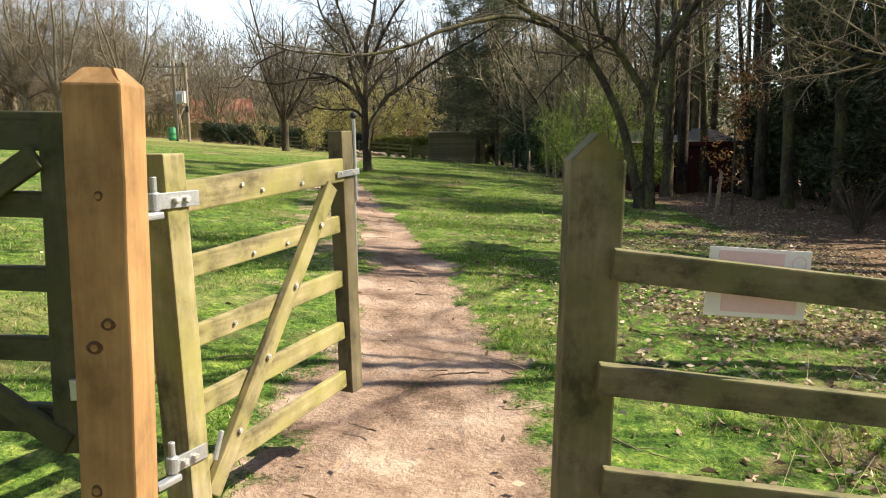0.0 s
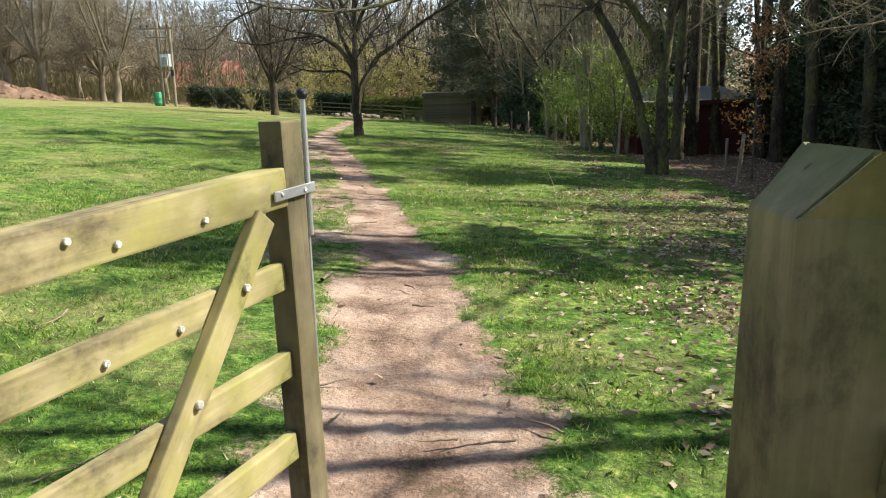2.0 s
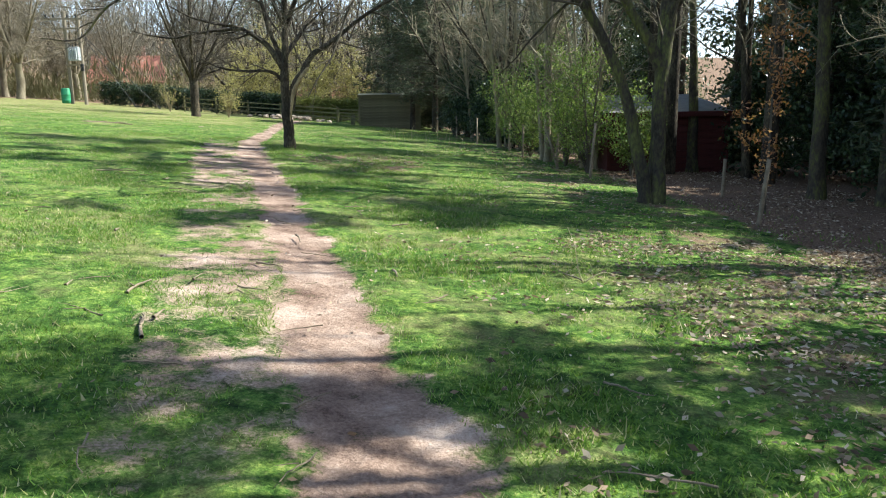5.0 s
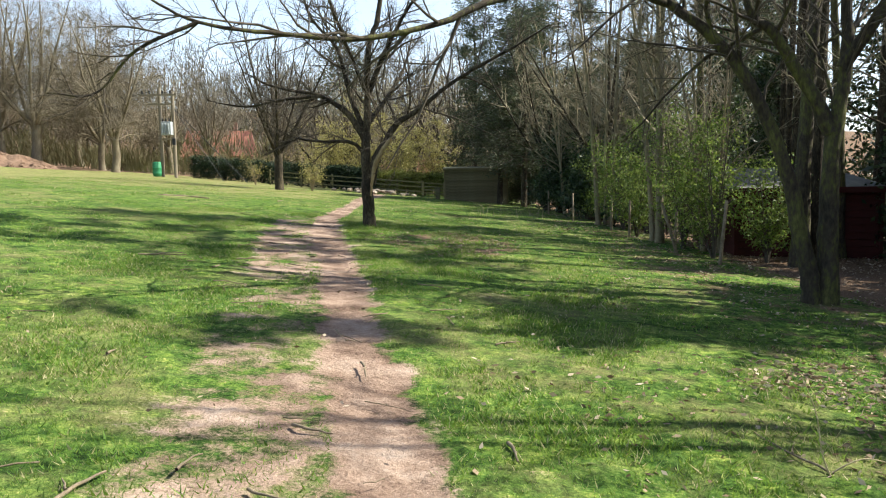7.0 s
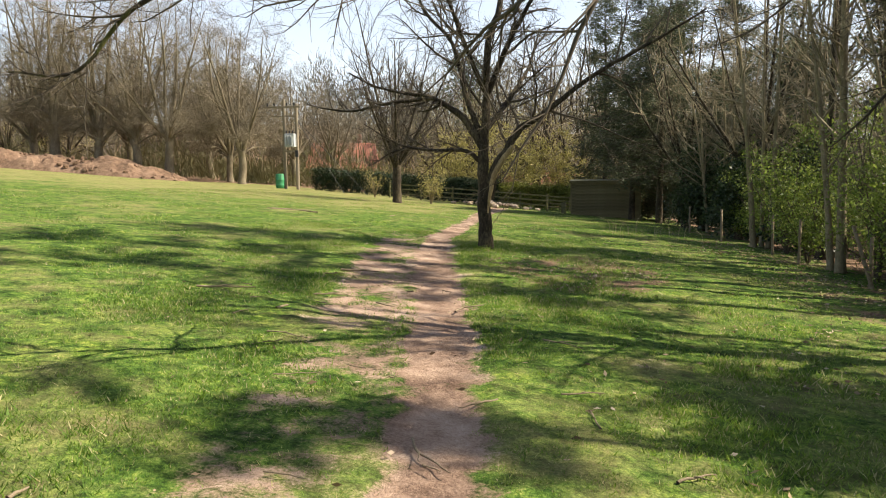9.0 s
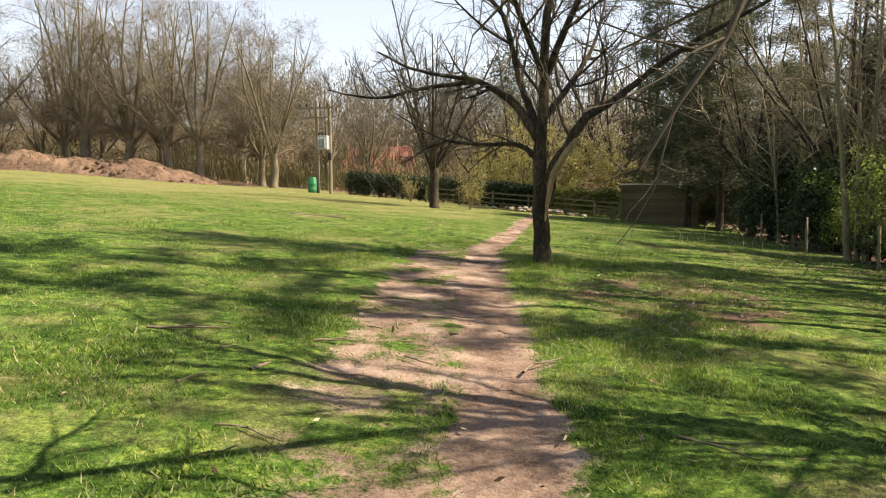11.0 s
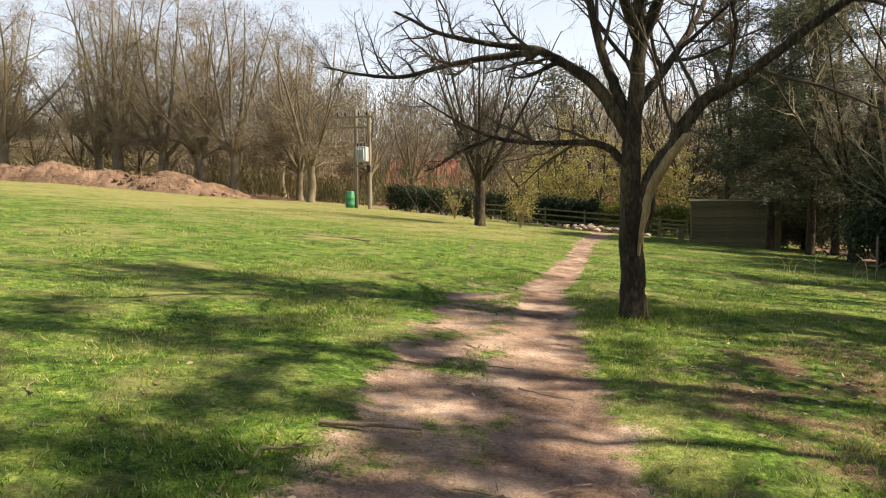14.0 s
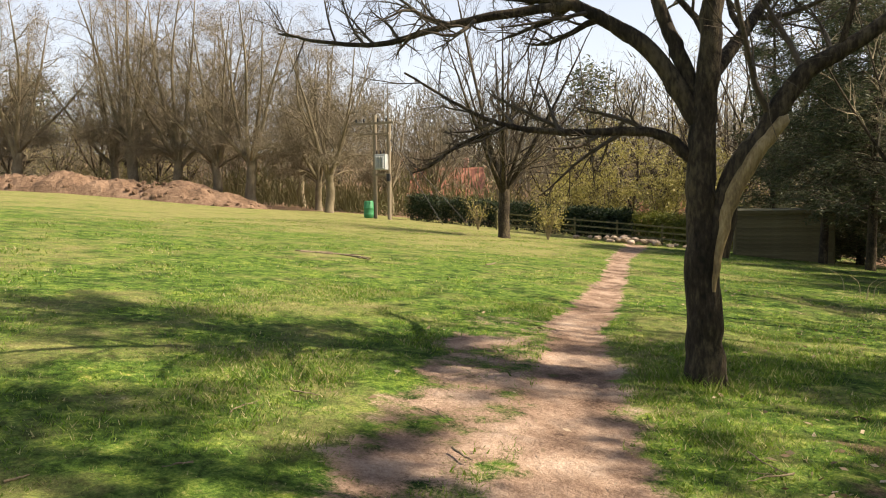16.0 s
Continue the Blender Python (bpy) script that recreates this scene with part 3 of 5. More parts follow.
# The field gate on the other side of the new post, its shade in the colour.
field = thing("field_gate", pose(0, 0, 0), "weathered timber field gate with shade put into its colour", "gate")
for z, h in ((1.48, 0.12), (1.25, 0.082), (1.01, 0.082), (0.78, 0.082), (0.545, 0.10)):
    beam("bar", (-1.19, 2.9, z), (-3.9, 3.05, z + 0.10), 0.035, h, M_SHADED_TIMBER, field)
beam("stile", (-1.225, 2.9, 0.44), (-1.185, 2.9, 1.54), 0.09, 0.075, M_SHADED_TIMBER, field)
beam("stile", (-3.95, 3.05, 0.5), (-3.92, 3.05, 1.66), 0.09, 0.075, M_SHADED_TIMBER, field)
beam("brace", (-1.24, 2.86, 1.405), (-2.5, 2.93, 0.62), 0.03, 0.08, M_SHADED_TIMBER, field)
beam("brace", (-1.22, 2.86, 0.47), (-2.6, 2.95, 1.45), 0.03, 0.08, M_SHADED_TIMBER, field)
part("latch", block((0.05, 0.03, 0.07), 0.004), M_GALV, field, m=pose(-1.17, 2.86, 0.66))
far_post = capped_post("gate_post", -4.12, 3.05, gz(-4.1, 3.05) - 0.3, 1.75, 0.16, 0.16, M_GREY_TIMBER, "weathered timber gate post", 0.05, 0)

# ---- trees ----


class Tubes:
    """Gathers tapered tubes into one mesh."""

    def __init__(self):
        self.v, self.f, self.n = [], [], 0

    def add(self, pts, radii, sides):
        pts, radii = np.asarray(pts, float), np.asarray(radii, float)
        t = np.gradient(pts, axis=0)
        t /= np.linalg.norm(t, axis=1, keepdims=True) + 1e-9
        ref = np.array([1.0, 0, 0]) if abs(t[0, 0]) < 0.8 else np.array([0, 1.0, 0])
        a = np.cross(t, ref)
        a /= np.linalg.norm(a, axis=1, keepdims=True) + 1e-9
        b = np.cross(t, a)
        ang = np.arange(sides) * 2 * np.pi / sides
        ring = pts[:, None] + radii[:, None, None] * (np.cos(ang)[None, :, None] * a[:, None] + np.sin(ang)[None, :, None] * b[:, None])
        k = len(pts)
        i = np.arange(k * sides).reshape(k, sides) + self.n
        j = np.roll(i, -1, axis=1)
        self.f.append(np.stack([i[:-1], j[:-1], j[1:], i[1:]], -1).reshape(-1, 4))
        self.v.append(ring.reshape(-1, 3))
        self.n += k * sides

    def mesh(self, name, mat):
        return fast_mesh(name, np.concatenate(self.v), np.concatenate(self.f), mat, True)


def bend(rng, start, way, length, steps, wiggle, lift):
    """A wandering line."""
    pts, d = [np.array(start, float)], np.array(way, float)
    d /= np.linalg.norm(d)
    for _ in range(steps):
        d = d + rng.normal(0, wiggle, 3) + np.array([0, 0, lift])
        d /= np.linalg.norm(d)
        pts.append(pts[-1] + d * length / steps)
    return np.array(pts)


def smooth_line(pts, n, rng=None, rough=0.0):
    """A rounded line through a few points (Catmull-Rom), with a little unevenness."""
    p = np.array([2 * np.array(pts[0]) - np.array(pts[1]), *map(np.array, pts), 2 * np.array(pts[-1]) - np.array(pts[-2])], float)
    out = []
    for k in range(1, len(p) - 2):
        for u in np.linspace(0, 1, n, endpoint=False):
            a, b, c, d = p[k - 1], p[k], p[k + 1], p[k + 2]
            out.append(0.5 * (2 * b + (c - a) * u + (2 * a - 5 * b + 4 * c - d) * u * u + (3 * b - a - 3 * c + d) * u ** 3))
    out.append(p[-2])
    out = np.array(out)
    if rng is not None:
        out[1:] += rng.normal(0, rough, (len(out) - 1, 3))
    return out


def side_shoots(rng, line, r0, r1, level, spec, big, small, tips, lod=0):
    """Branches along a line, and theirs in turn."""
    if level >= len(spec):
        return
    n, u0, ang, ratio, wig, lift, rad = spec[level]
    n = int(n)
    total = np.linalg.norm(np.diff(line, axis=0), axis=1).sum()
    for q in range(n):
        u = u0 + (1 - u0) * (q + rng.uniform(0, 1)) / n
        k = u * (len(line) - 1)
        a = min(int(k), len(line) - 2)
        p = line[a] + (line[a + 1] - line[a]) * (k - a)
        t = line[a + 1] - line[a]
        t = t / (np.linalg.norm(t) + 1e-9)
        side = rng.normal(0, 1, 3)
        side -= t * side.dot(t)
        side /= np.linalg.norm(side)
        th = radians(ang * rng.uniform(0.7, 1.25))
        way = t * math.cos(th) + side * math.sin(th)
        here = r0 + (r1 - r0) * u
        length = total * ratio * (1.15 - 0.6 * u) * rng.uniform(0.6, 1.25)
        if length < 0.05:
            continue
        r = min(here * 0.65, rad * rng.uniform(0.7, 1.2))
        steps = 1 if lod and level > 1 else max(2, (6, 4, 3)[min(level, 2)] - 2 * lod)
        ln = bend(rng, p, way, length, steps, wig, lift)
        target, sides = (big, 6 - lod) if r > 0.03 and not (lod > 1 and level) else (small, 4 if r > 0.012 and not lod else 3)
        target.add(ln, np.linspace(r, r * 0.25, len(ln)), sides)
        tips.append(ln[-1])
        tips.append(ln[len(ln) // 2])
        side_shoots(rng, ln, r, r * 0.25, level + 1, spec, big, small, tips, lod)


def leaf_cloud(rng, centres, per, spread_r, size, flat=0.0, slim=0.45):
    """Small leaf faces scattered about given points."""
    c = np.repeat(np.asarray(centres, float), per, axis=0)
    c = c + rng.normal(0, 1, c.shape) * np.array([spread_r, spread_r, spread_r * 0.8])
    n = len(c)
    a = rng.normal(0, 1, (n, 3))
    a[:, 2] *= 1 - flat
    a /= np.linalg.norm(a, axis=1, keepdims=True)
    b = np.cross(a, rng.normal(0, 1, (n, 3)))
    b /= np.linalg.norm(b, axis=1, keepdims=True) + 1e-9
    s = size * rng.uniform(0.6, 1.4, (n, 1))
    v = np.stack([c - a * s, c + b * s * slim, c + a * s, c - b * s * slim], 1).reshape(-1, 3)
    return v, np.arange(4 * n).reshape(-1, 4)


def bare_tree(name, at, stems, spec, seed, label, bark, twig, leaves=None, category="tree", group="", lod=0):
    """stems: (points, radius at the foot, radius at the tip, first share of the line that bears shoots)."""
    rng = np.random.default_rng(seed)
    t = thing(name, at, label, category, group)
    big, small, tips = Tubes(), Tubes(), []
    for pts, r0, r1, u0 in stems:
        line = smooth_line(pts, 6 - 2 * lod, rng, r0 * 0.05)
        k = np.linspace(0, 1, len(line))
        rr = r0 + (r1 - r0) * k
        if pts[0][2] <= 0.05 and r0 > 0.06:
            rr = rr + r0 * 0.4 * np.exp(-(line[:, 2] - line[0, 2]) / 0.16)
        big.add(line, rr * (1 + rng.normal(0, 0.03, len(line))), (12 if r0 > 0.1 else 8) - 3 * lod)
        sub = line[int(u0 * (len(line) - 1)):]
        side_shoots(rng, sub, r0 + (r1 - r0) * u0, r1, 0, spec, big, small, tips, lod)
    part("trunk", big.mesh("trunk", bark), bark, t)
    crown = part("crown", small.mesh("crown", twig), twig, t)
    if leaves:
        mat, per, spr, size, share, low, *slim = leaves
        tp = np.array([p for p in tips if p[2] > low])
        tp = tp[rng.random(len(tp)) < share]
        v, f = leaf_cloud(rng, tp, per, spr, size, 0.0, *(slim or [0.45]))
        part("brushwood" if slim else "leaves", fast_mesh("leaves", v, f, mat), mat, crown)["kind"] = "stuff"
    return t


# The tree beside the path.
T1 = (-3.02, 27.26)
limbs = [
    ([(0, 0, -0.15), (-0.02, 0, 0.6), (-0.04, 0, 1.3), (-0.06, 0, 1.83), (-0.03, 0, 2.4), (0.02, 0, 3.1), (0.08, 0, 4.4), (0.35, 0.1, 5.4), (0.5, 0.2, 7.0), (0.4, 0.2, 8.6)], 0.165, 0.03, 0.48),
    ([(0.06, 0, 1.1), (0.19, 0, 1.72), (0.43, 0.02, 2.12), (0.76, 0.05, 2.6), (1.3, 0.1, 2.95), (2.3, 0.2, 3.7), (3.5, 0.3, 4.35), (4.6, 0.4, 5.0)], 0.118, 0.02, 0.25),
    ([(-0.14, 0, 1.93), (-0.35, -0.05, 2.12), (-0.62, -0.1, 2.17), (-1.12, -0.2, 2.17), (-1.64, -0.25, 2.24), (-2.0, -0.3, 2.38), (-2.62, -0.35, 2.76)], 0.055, 0.010, 0.2),
    ([(-1.7, -0.25, 2.24), (-2.1, -0.3, 2.1), (-2.38, -0.3, 1.92), (-2.57, -0.3, 1.85)], 0.022, 0.006, 0.1),
    ([(-0.08, 0, 2.25), (-0.43, -0.03, 2.81), (-0.79, -0.05, 3.1), (-1.19, -0.1, 3.32), (-1.6, -0.1, 3.40), (-2.3, -0.2, 3.55), (-3.0, -0.2, 3.9)], 0.088, 0.015, 0.3),
    ([(-1.15, -0.1, 3.30), (-1.89, -0.2, 3.23), (-2.34, -0.25, 3.16), (-2.91, -0.3, 3.05), (-3.52, -0.3, 3.13), (-3.96, -0.3, 3.24)], 0.048, 0.010, 0.15),
    ([(-0.08, 0.03, 2.4), (-0.25, 0.05, 2.86), (-0.42, 0.1, 3.3), (-0.75, 0.2, 4.5), (-1.44, 0.3, 5.4), (-1.8, 0.3, 7.0)], 0.078, 0.02, 0.3),
    ([(0.03, 0, 3.3), (0.5, -0.2, 4.3), (1.1, -0.4, 5.3), (1.9, -0.5, 6.2)], 0.075, 0.02, 0.2),
    ([(0, 0.05, 2.6), (0.4, 0.9, 3.3), (0.8, 1.9, 4.2), (1.0, 2.6, 5.2)], 0.07, 0.02, 0.2),
    ([(0, -0.05, 3.4), (-0.3, -0.9, 4.3), (-0.5, -1.9, 5.1), (-0.6, -2.8, 5.6)], 0.06, 0.02, 0.2),
]
FINE = [(11, 0.08, 50, 0.42, 0.13, 0.03, 0.030), (9, 0.1, 50, 0.48, 0.16, 0.02, 0.013), (7, 0.12, 48, 0.55, 0.18, 0.0, 0.0075)]
t1 = bare_tree("tree", pose(*T1, gz(*T1)), limbs, FINE, 11, "bare oak-like tree beside the path with a torn side limb", M_BARK, M_TWIG)
_wd = Tubes()
_wl = smooth_line([(0.05, -0.10, 0.80), (0.11, -0.10, 1.25), (0.20, -0.09, 1.62), (0.39, -0.08, 1.96), (0.58, -0.06, 2.22)], 5, np.random.default_rng(4), 0.006)
_wd.add(np.vstack([_wl, _wl[-1:] + [[0.01, 0, 0.03]], _wl[-1:] + [[-0.02, 0, 0.02]]]), np.r_[np.linspace(0.02, 0.066, 11), np.linspace(0.066, 0.05, 10), 0.02, 0.002], 9)
part("wound", _wd.mesh("wound", M_WOUND), M_WOUND, t1, "pale torn heartwood")

# The leaning double tree at the edge of the wood.
T2 = (4.6, 19.2)
limbs2 = [
    ([(-0.12, 0, -0.2), (-0.16, 0, 0.4), (-0.36, 0, 1.2), (-0.58, 0, 2.06), (-1.24, 0, 3.43), (-2.1, 0, 4.24), (-3.3, 0, 5.0), (-4.6, -0.2, 5.7)], 0.145, 0.045, 0.45),
    ([(0.10, 0, -0.2), (0.09, 0, 1.0), (0.11, 0, 2.37), (0.27, 0, 3.56), (0.26, 0.1, 5.0), (0.4, 0.2, 9.5)], 0.165, 0.04, 0.4),
    ([(0.08, 0, 2.5), (-0.19, 0, 3.01), (-0.77, 0, 3.9), (-1.2, 0, 4.6), (-1.5, 0.0, 8.5)], 0.12, 0.03, 0.3),
    ([(-2.3, 0, 4.35), (-3.4, -0.9, 4.45), (-4.78, -1.9, 4.04), (-5.44, -2.3, 3.71), (-6.29, -2.8, 3.46), (-7.04, -3.3, 3.44), (-7.74, -3.8, 3.48), (-8.24, -3.9, 3.73)], 0.058, 0.010, 0.3),
    ([(-7.74, -3.8, 3.48), (-8.27, -4.0, 3.19), (-8.63, -4.1, 2.79), (-9.05, -4.2, 2.79)], 0.022, 0.006, 0.1),
    ([(-2.6, 0, 4.5), (-3.4, 0.2, 5.4), (-4.6, 0.8, 5.9), (-6.0, 1.4, 5.7)], 0.07, 0.015, 0.1),
    ([(0.2, 0, 3.4), (0.9, -0.4, 4.6), (1.8, -0.8, 5.6), (2.6, -1.0, 7.2)], 0.10, 0.03, 0.2),
]
bare_tree("tree", pose(*T2, gz(*T2)), limbs2, FINE, 12, "mossy leaning twin-stemmed tree at the edge of the wood", M_MOSSY, M_TWIG)

# The field tree before the hedge: short bole, many rising limbs.
T3 = (-11.6, 53.2)


def vase(rng, bole, height, spread_r, n, r):
    st = [([(0, 0, -0.2), (0, 0, bole * 0.5), (0.02, 0, bole)], r, r * 0.9, 1.0)]
    for k in range(n):
        a = 2 * math.pi * k / n + rng.uniform(-0.3, 0.3)
        s = spread_r * rng.uniform(0.35, 1.0)
        h = height * rng.uniform(0.75, 1.0) * (1.15 - 0.35 * s / spread_r)
        ca, sa = math.cos(a), math.sin(a)
        st.append(([(0, 0, bole * 0.9), (ca * s * 0.25, sa * s * 0.25, bole + (h - bole) * 0.2), (ca * s * 0.6, sa * s * 0.6, bole + (h - bole) * 0.55), (ca * s, sa * s, h)], r * rng.uniform(0.35, 0.5), 0.02, 0.12))
    return st


rs = random.Random(5)
MID = [(11, 0.05, 42, 0.40, 0.10, 0.05, 0.032), (8, 0.1, 44, 0.46, 0.12, 0.04, 0.016), (4, 0.2, 42, 0.5, 0.14, 0.02, 0.011)]
bare_tree("tree", pose(*T3, gz(*T3)), vase(rs, 2.1, 11.0, 4.6, 11, 0.27), MID, 13, "bare field tree with a short bole before the hedge", M_BARK, M_TWIG)

# Woodland stems beside the meadow.
POLES = [(13, 0.1, 52, 0.28, 0.13, 0.04, 0.028), (7, 0.1, 48, 0.46, 0.15, 0.01, 0.011), (4, 0.15, 48, 0.55, 0.15, -0.02, 0.0065)]


def pole_stems(rng, n, height, r, fan):
    st = []
    for k in range(n):
        a = rng.uniform(0, 6.28)
        s = fan * rng.uniform(0.3, 1)
        bx, by = math.cos(a) * 0.25 * (n > 1), math.sin(a) * 0.25 * (n > 1)
        h = height * rng.uniform(0.75, 1.1)
        rr = r * rng.uniform(0.7, 1.2)
        st.append(([(bx, by, -0.2), (bx * 1.4 + s * 0.1 * math.cos(a), by * 1.4 + s * 0.1 * math.sin(a), h * 0.25), (bx + s * 0.5 * math.cos(a), by + s * 0.5 * math.sin(a), h * 0.6), (bx + s * math.cos(a), by + s * math.sin(a), h)], rr, 0.02, 0.25))
    return st


wood_kinds = []
for k, (n, h, r, fan, bark) in enumerate(((3, 11, 0.09, 1.6, M_PALE_BARK), (2, 13, 0.12, 1.2, M_BARK), (4, 9, 0.06, 1.8, M_PALE_BARK), (1, 17, 0.17, 0.9, M_MOSSY))):
    wood_kinds.append((n, h, r, fan, bark))
wood_spots = [(4.9, 29.5, 0), (5.6, 27.2, 2), (5.2, 33.0, 1), (6.4, 31.0, 3), (4.6, 36.5, 0), (6.0, 37.5, 2), (5.2, 41.5, 1), (7.6, 34.5, 3), (8.0, 29.0, 1), (4.6, 46.0, 2),
              (6.6, 24.6, 3), (9.5, 25.0, 1), (8.6, 20.5, 3), (10.5, 17.0, 1), (8.4, 13.6, 0), (11.5, 12.5, 3), (12.5, 21.5, 1), (10.0, 33.0, 3), (13.5, 28.0, 1), (9.5, 39.0, 1), (12.0, 8.5, 1),
              # First three here are unseen trees, added to cast shade across the path.
              (8.2, 11.4, 3), (7.4, 9.2, 1), (6.6, 6.6, 1), (5.0, 44.0, 0), (8.4, 26.6, 3), (9.4, 19.4, 3)]
firsts = {}
rs = random.Random(8)
for x, y, k in wood_spots:
    m = pose(x, y, gz(x, y), 0, 0, rs.uniform(0, 360)) @ Matrix.Scale(rs.uniform(0.85, 1.15), 4)
    if k not in firsts:
        n, h, r, fan, bark = wood_kinds[k]
        firsts[k] = bare_tree("woodland_tree", m, pole_stems(rs, n, h, r, fan), POLES, 20 + k,
                              ("pale slender multi-stemmed bare woodland tree", "bare grey-barked woodland tree", "thin pale coppiced bare stems", "tall mossy-trunked bare woodland tree")[k], bark, M_FAR_TWIG, group="woodland edge")
        firsts[k].matrix_basis = m
    else:
        o = copy_thing(firsts[k], pose(0, 0, 0))
        o.matrix_basis = m


# Wide-crowned bare trees whose boughs spread over the wood's edge.
rs = random.Random(14)
for k, (x, y, h, w) in enumerate(((5.4, 41.5, 11, 5.0), (3.9, 50.5, 11, 5.2))):
    bare_tree("tree", pose(x, y, gz(x, y)), vase(rs, 2.4, h, w, 9, 0.2), POLES, 230 + k, "wide-crowned bare tree with dense brown twigs at the wood's edge", M_BARK, M_FAR_TWIG)


def shrub(name, x, y, h, w, seed, label, mat, size, n_stem=9, per=7, share=0.9, low=0.3, bark=M_TWIG):
    rng = random.Random(seed)
    st = []
    for k in range(n_stem):
        a, s = rng.uniform(0, 6.28), w * rng.uniform(0.2, 1)
        hh = h * rng.uniform(0.6, 1.05)
        st.append(([(0, 0, -0.1), (s * 0.3 * math.cos(a), s * 0.3 * math.sin(a), hh * 0.4), (s * math.cos(a), s * math.sin(a), hh)], 0.025, 0.006, 0.15))
    return bare_tree(name, pose(x, y, gz(x, y)), st, [(7, 0.05, 50, 0.4, 0.15, 0.03, 0.010), (4, 0.1, 50, 0.5, 0.15, 0.02, 0.005)], seed, label, bark, bark,
                     (mat, per, 0.12, size, share, low), "shrub")


for k, (x, y, h, w) in enumerate(((5.1, 25.6, 3.0, 1.2), (5.6, 28.2, 2.6, 1.3), (5.6, 34.5, 2.2, 1.2), (6.4, 30.2, 3.4, 1.2), (5.4, 39.5, 2.4, 1.4), (6.2, 44, 2.6, 1.4), (4.6, 31.2, 2.4, 1.0), (5.0, 37.0, 2.0, 1.1), (6.2, 25.3, 2.2, 0.9), (4.9, 27.4, 3.6, 1.3), (5.9, 32.8, 3.8, 1.5), (5.6, 42.0, 3.4, 1.6), (4.8, 34.2, 3.0, 1.2), (6.2, 37.0, 4.0, 1.6))):
    shrub("shrub", x, y, h, w, 40 + k, "sunlit shrub in fresh light green leaf", M_YOUNG, 0.036, per=9, share=0.75)


def evergreen(name, x, y, h, w, seed, label, mat, size=0.06, n=1500, per=14, low=0.05, taper=0.6, spr=0.22, slim=0.45):
    """A dense dark crown from the ground: leaf clumps on drooping boughs round a trunk."""
    rng = np.random.default_rng(seed)
    t = thing(name, pose(x, y, gz(x, y)), label, "tree")
    big, small = Tubes(), Tubes()
    big.add(smooth_line([(0, 0, -0.2), (0.1, 0, h * 0.5), (0, 0, h * 0.95)], 6), np.linspace(0.2, 0.03, 13), 8)
    cs = []
    for k in range(int(n / 14)):
        u = low + (1 - low) * rng.random() ** 1.1
        a = rng.uniform(0, 2 * math.pi)
        reach = w * (1 - taper * u) * rng.uniform(0.55, 1.1)
        ln = bend(rng, (0, 0, h * u), (math.cos(a), math.sin(a), 0.35), reach, 6, 0.12, -0.06)
        small.add(ln, np.linspace(0.03, 0.005, 7), 3)
        if slim < 0.3:
            side_shoots(rng, ln, 0.03, 0.005, 0, [(9, 0.1, 55, 0.32, 0.1, -0.03, 0.012)], small, small, [], 1)
        for q in range(14):
            i = rng.uniform(1.2, 6)
            j = int(min(i, 5))
            cs.append(ln[j] + (ln[j + 1] - ln[j]) * (i - j) + rng.normal(0, spr * 0.8, 3))
    part("trunk", big.mesh("trunk", M_BARK), M_BARK, t)
    crown = part("crown", small.mesh("crown", M_TWIG), M_TWIG, t)
    v, f = leaf_cloud(rng, cs, per, spr, size, 0.5 if slim < 0.3 else 0.0, slim)
    part("leaves", fast_mesh("leaves", v, f, mat), mat, crown)
    return t


for k, (x, y, h, w) in enumerate(((10.9, 24.4, 8, 2.0), (11.0, 20.5, 8, 2.4), (12.4, 17.0, 8, 2.8), (14.5, 13.0, 5.5, 2.6))):
    evergreen("holly_tree", x, y, h, w, 50 + k, "dense dark evergreen tree in the wood", M_HOLLY, 0.07, 1300, 12, spr=0.2)
for k, (x, y, h, w) in enumerate(((10.2, 26.4, 3.2, 1.2), (5.9, 36.0, 3.0, 1.3), (4.7, 41.0, 2.8, 1.4), (4.2, 47.2, 3.6, 1.8), (10.4, 35.5, 6, 2.0), (10.5, 41.5, 8, 2.6), (6.8, 46.5, 5.0, 2.2))):
    evergreen("holly_tree", x, y, h, w, 260 + k, "dense dark evergreen tree in the wood", M_HOLLY, 0.08, 800, 12, spr=0.2)
for k, (x, y, h, w) in enumerate(((5.6, 50.5, 7.5, 3.4), (8.0, 45.5, 8, 3.4), (15.0, 22.0, 11, 3.6), (3.6, 60.5, 6.0, 2.8), (9.8, 52.0, 9, 3.6))):
    evergreen("holly_tree", x, y, h, w, 60 + k, "dense dark evergreen tree in the wood", M_CONIFER, 0.13, 1600, 11, spr=0.17, slim=0.16)
for k, (x, y, h, w) in enumerate(((11.6, 31, 16, 2.2), (12.4, 38, 15, 2.4))):
    evergreen("pine_tree", x, y, h, w, 160 + k, "tall dark pine in the wood", M_CONIFER, 0.10, 420, 12, 0.6, 0.3, 0.14)
# Pines placed for their shade on the meadow; the first is out of view.
for k, (x, y, h, w) in enumerate(((9.2, 11.0, 12.5, 1.8), (9.6, 17.2, 14, 1.4), (9.0, 23.4, 19, 3.0), (7.4, 25.8, 19, 2.8), (8.6, 29.6, 19, 2.6))):
    evergreen("pine_tree", x, y, h, w, 280 + k, "tall open-crowned pine in the wood", M_CONIFER, 0.10, 760 if y < 12 else 620 if 20 < y < 27 else 400, 11, 0.45, 0.35, 0.11, 0.3)
evergreen("conifer", 10.6, 18.6, 11, 2.6, 176, "dark conifer with low sweeping boughs in the wood", M_CONIFER, 0.12, 1700, 11, 0.06, 0.55, 0.17, 0.16)
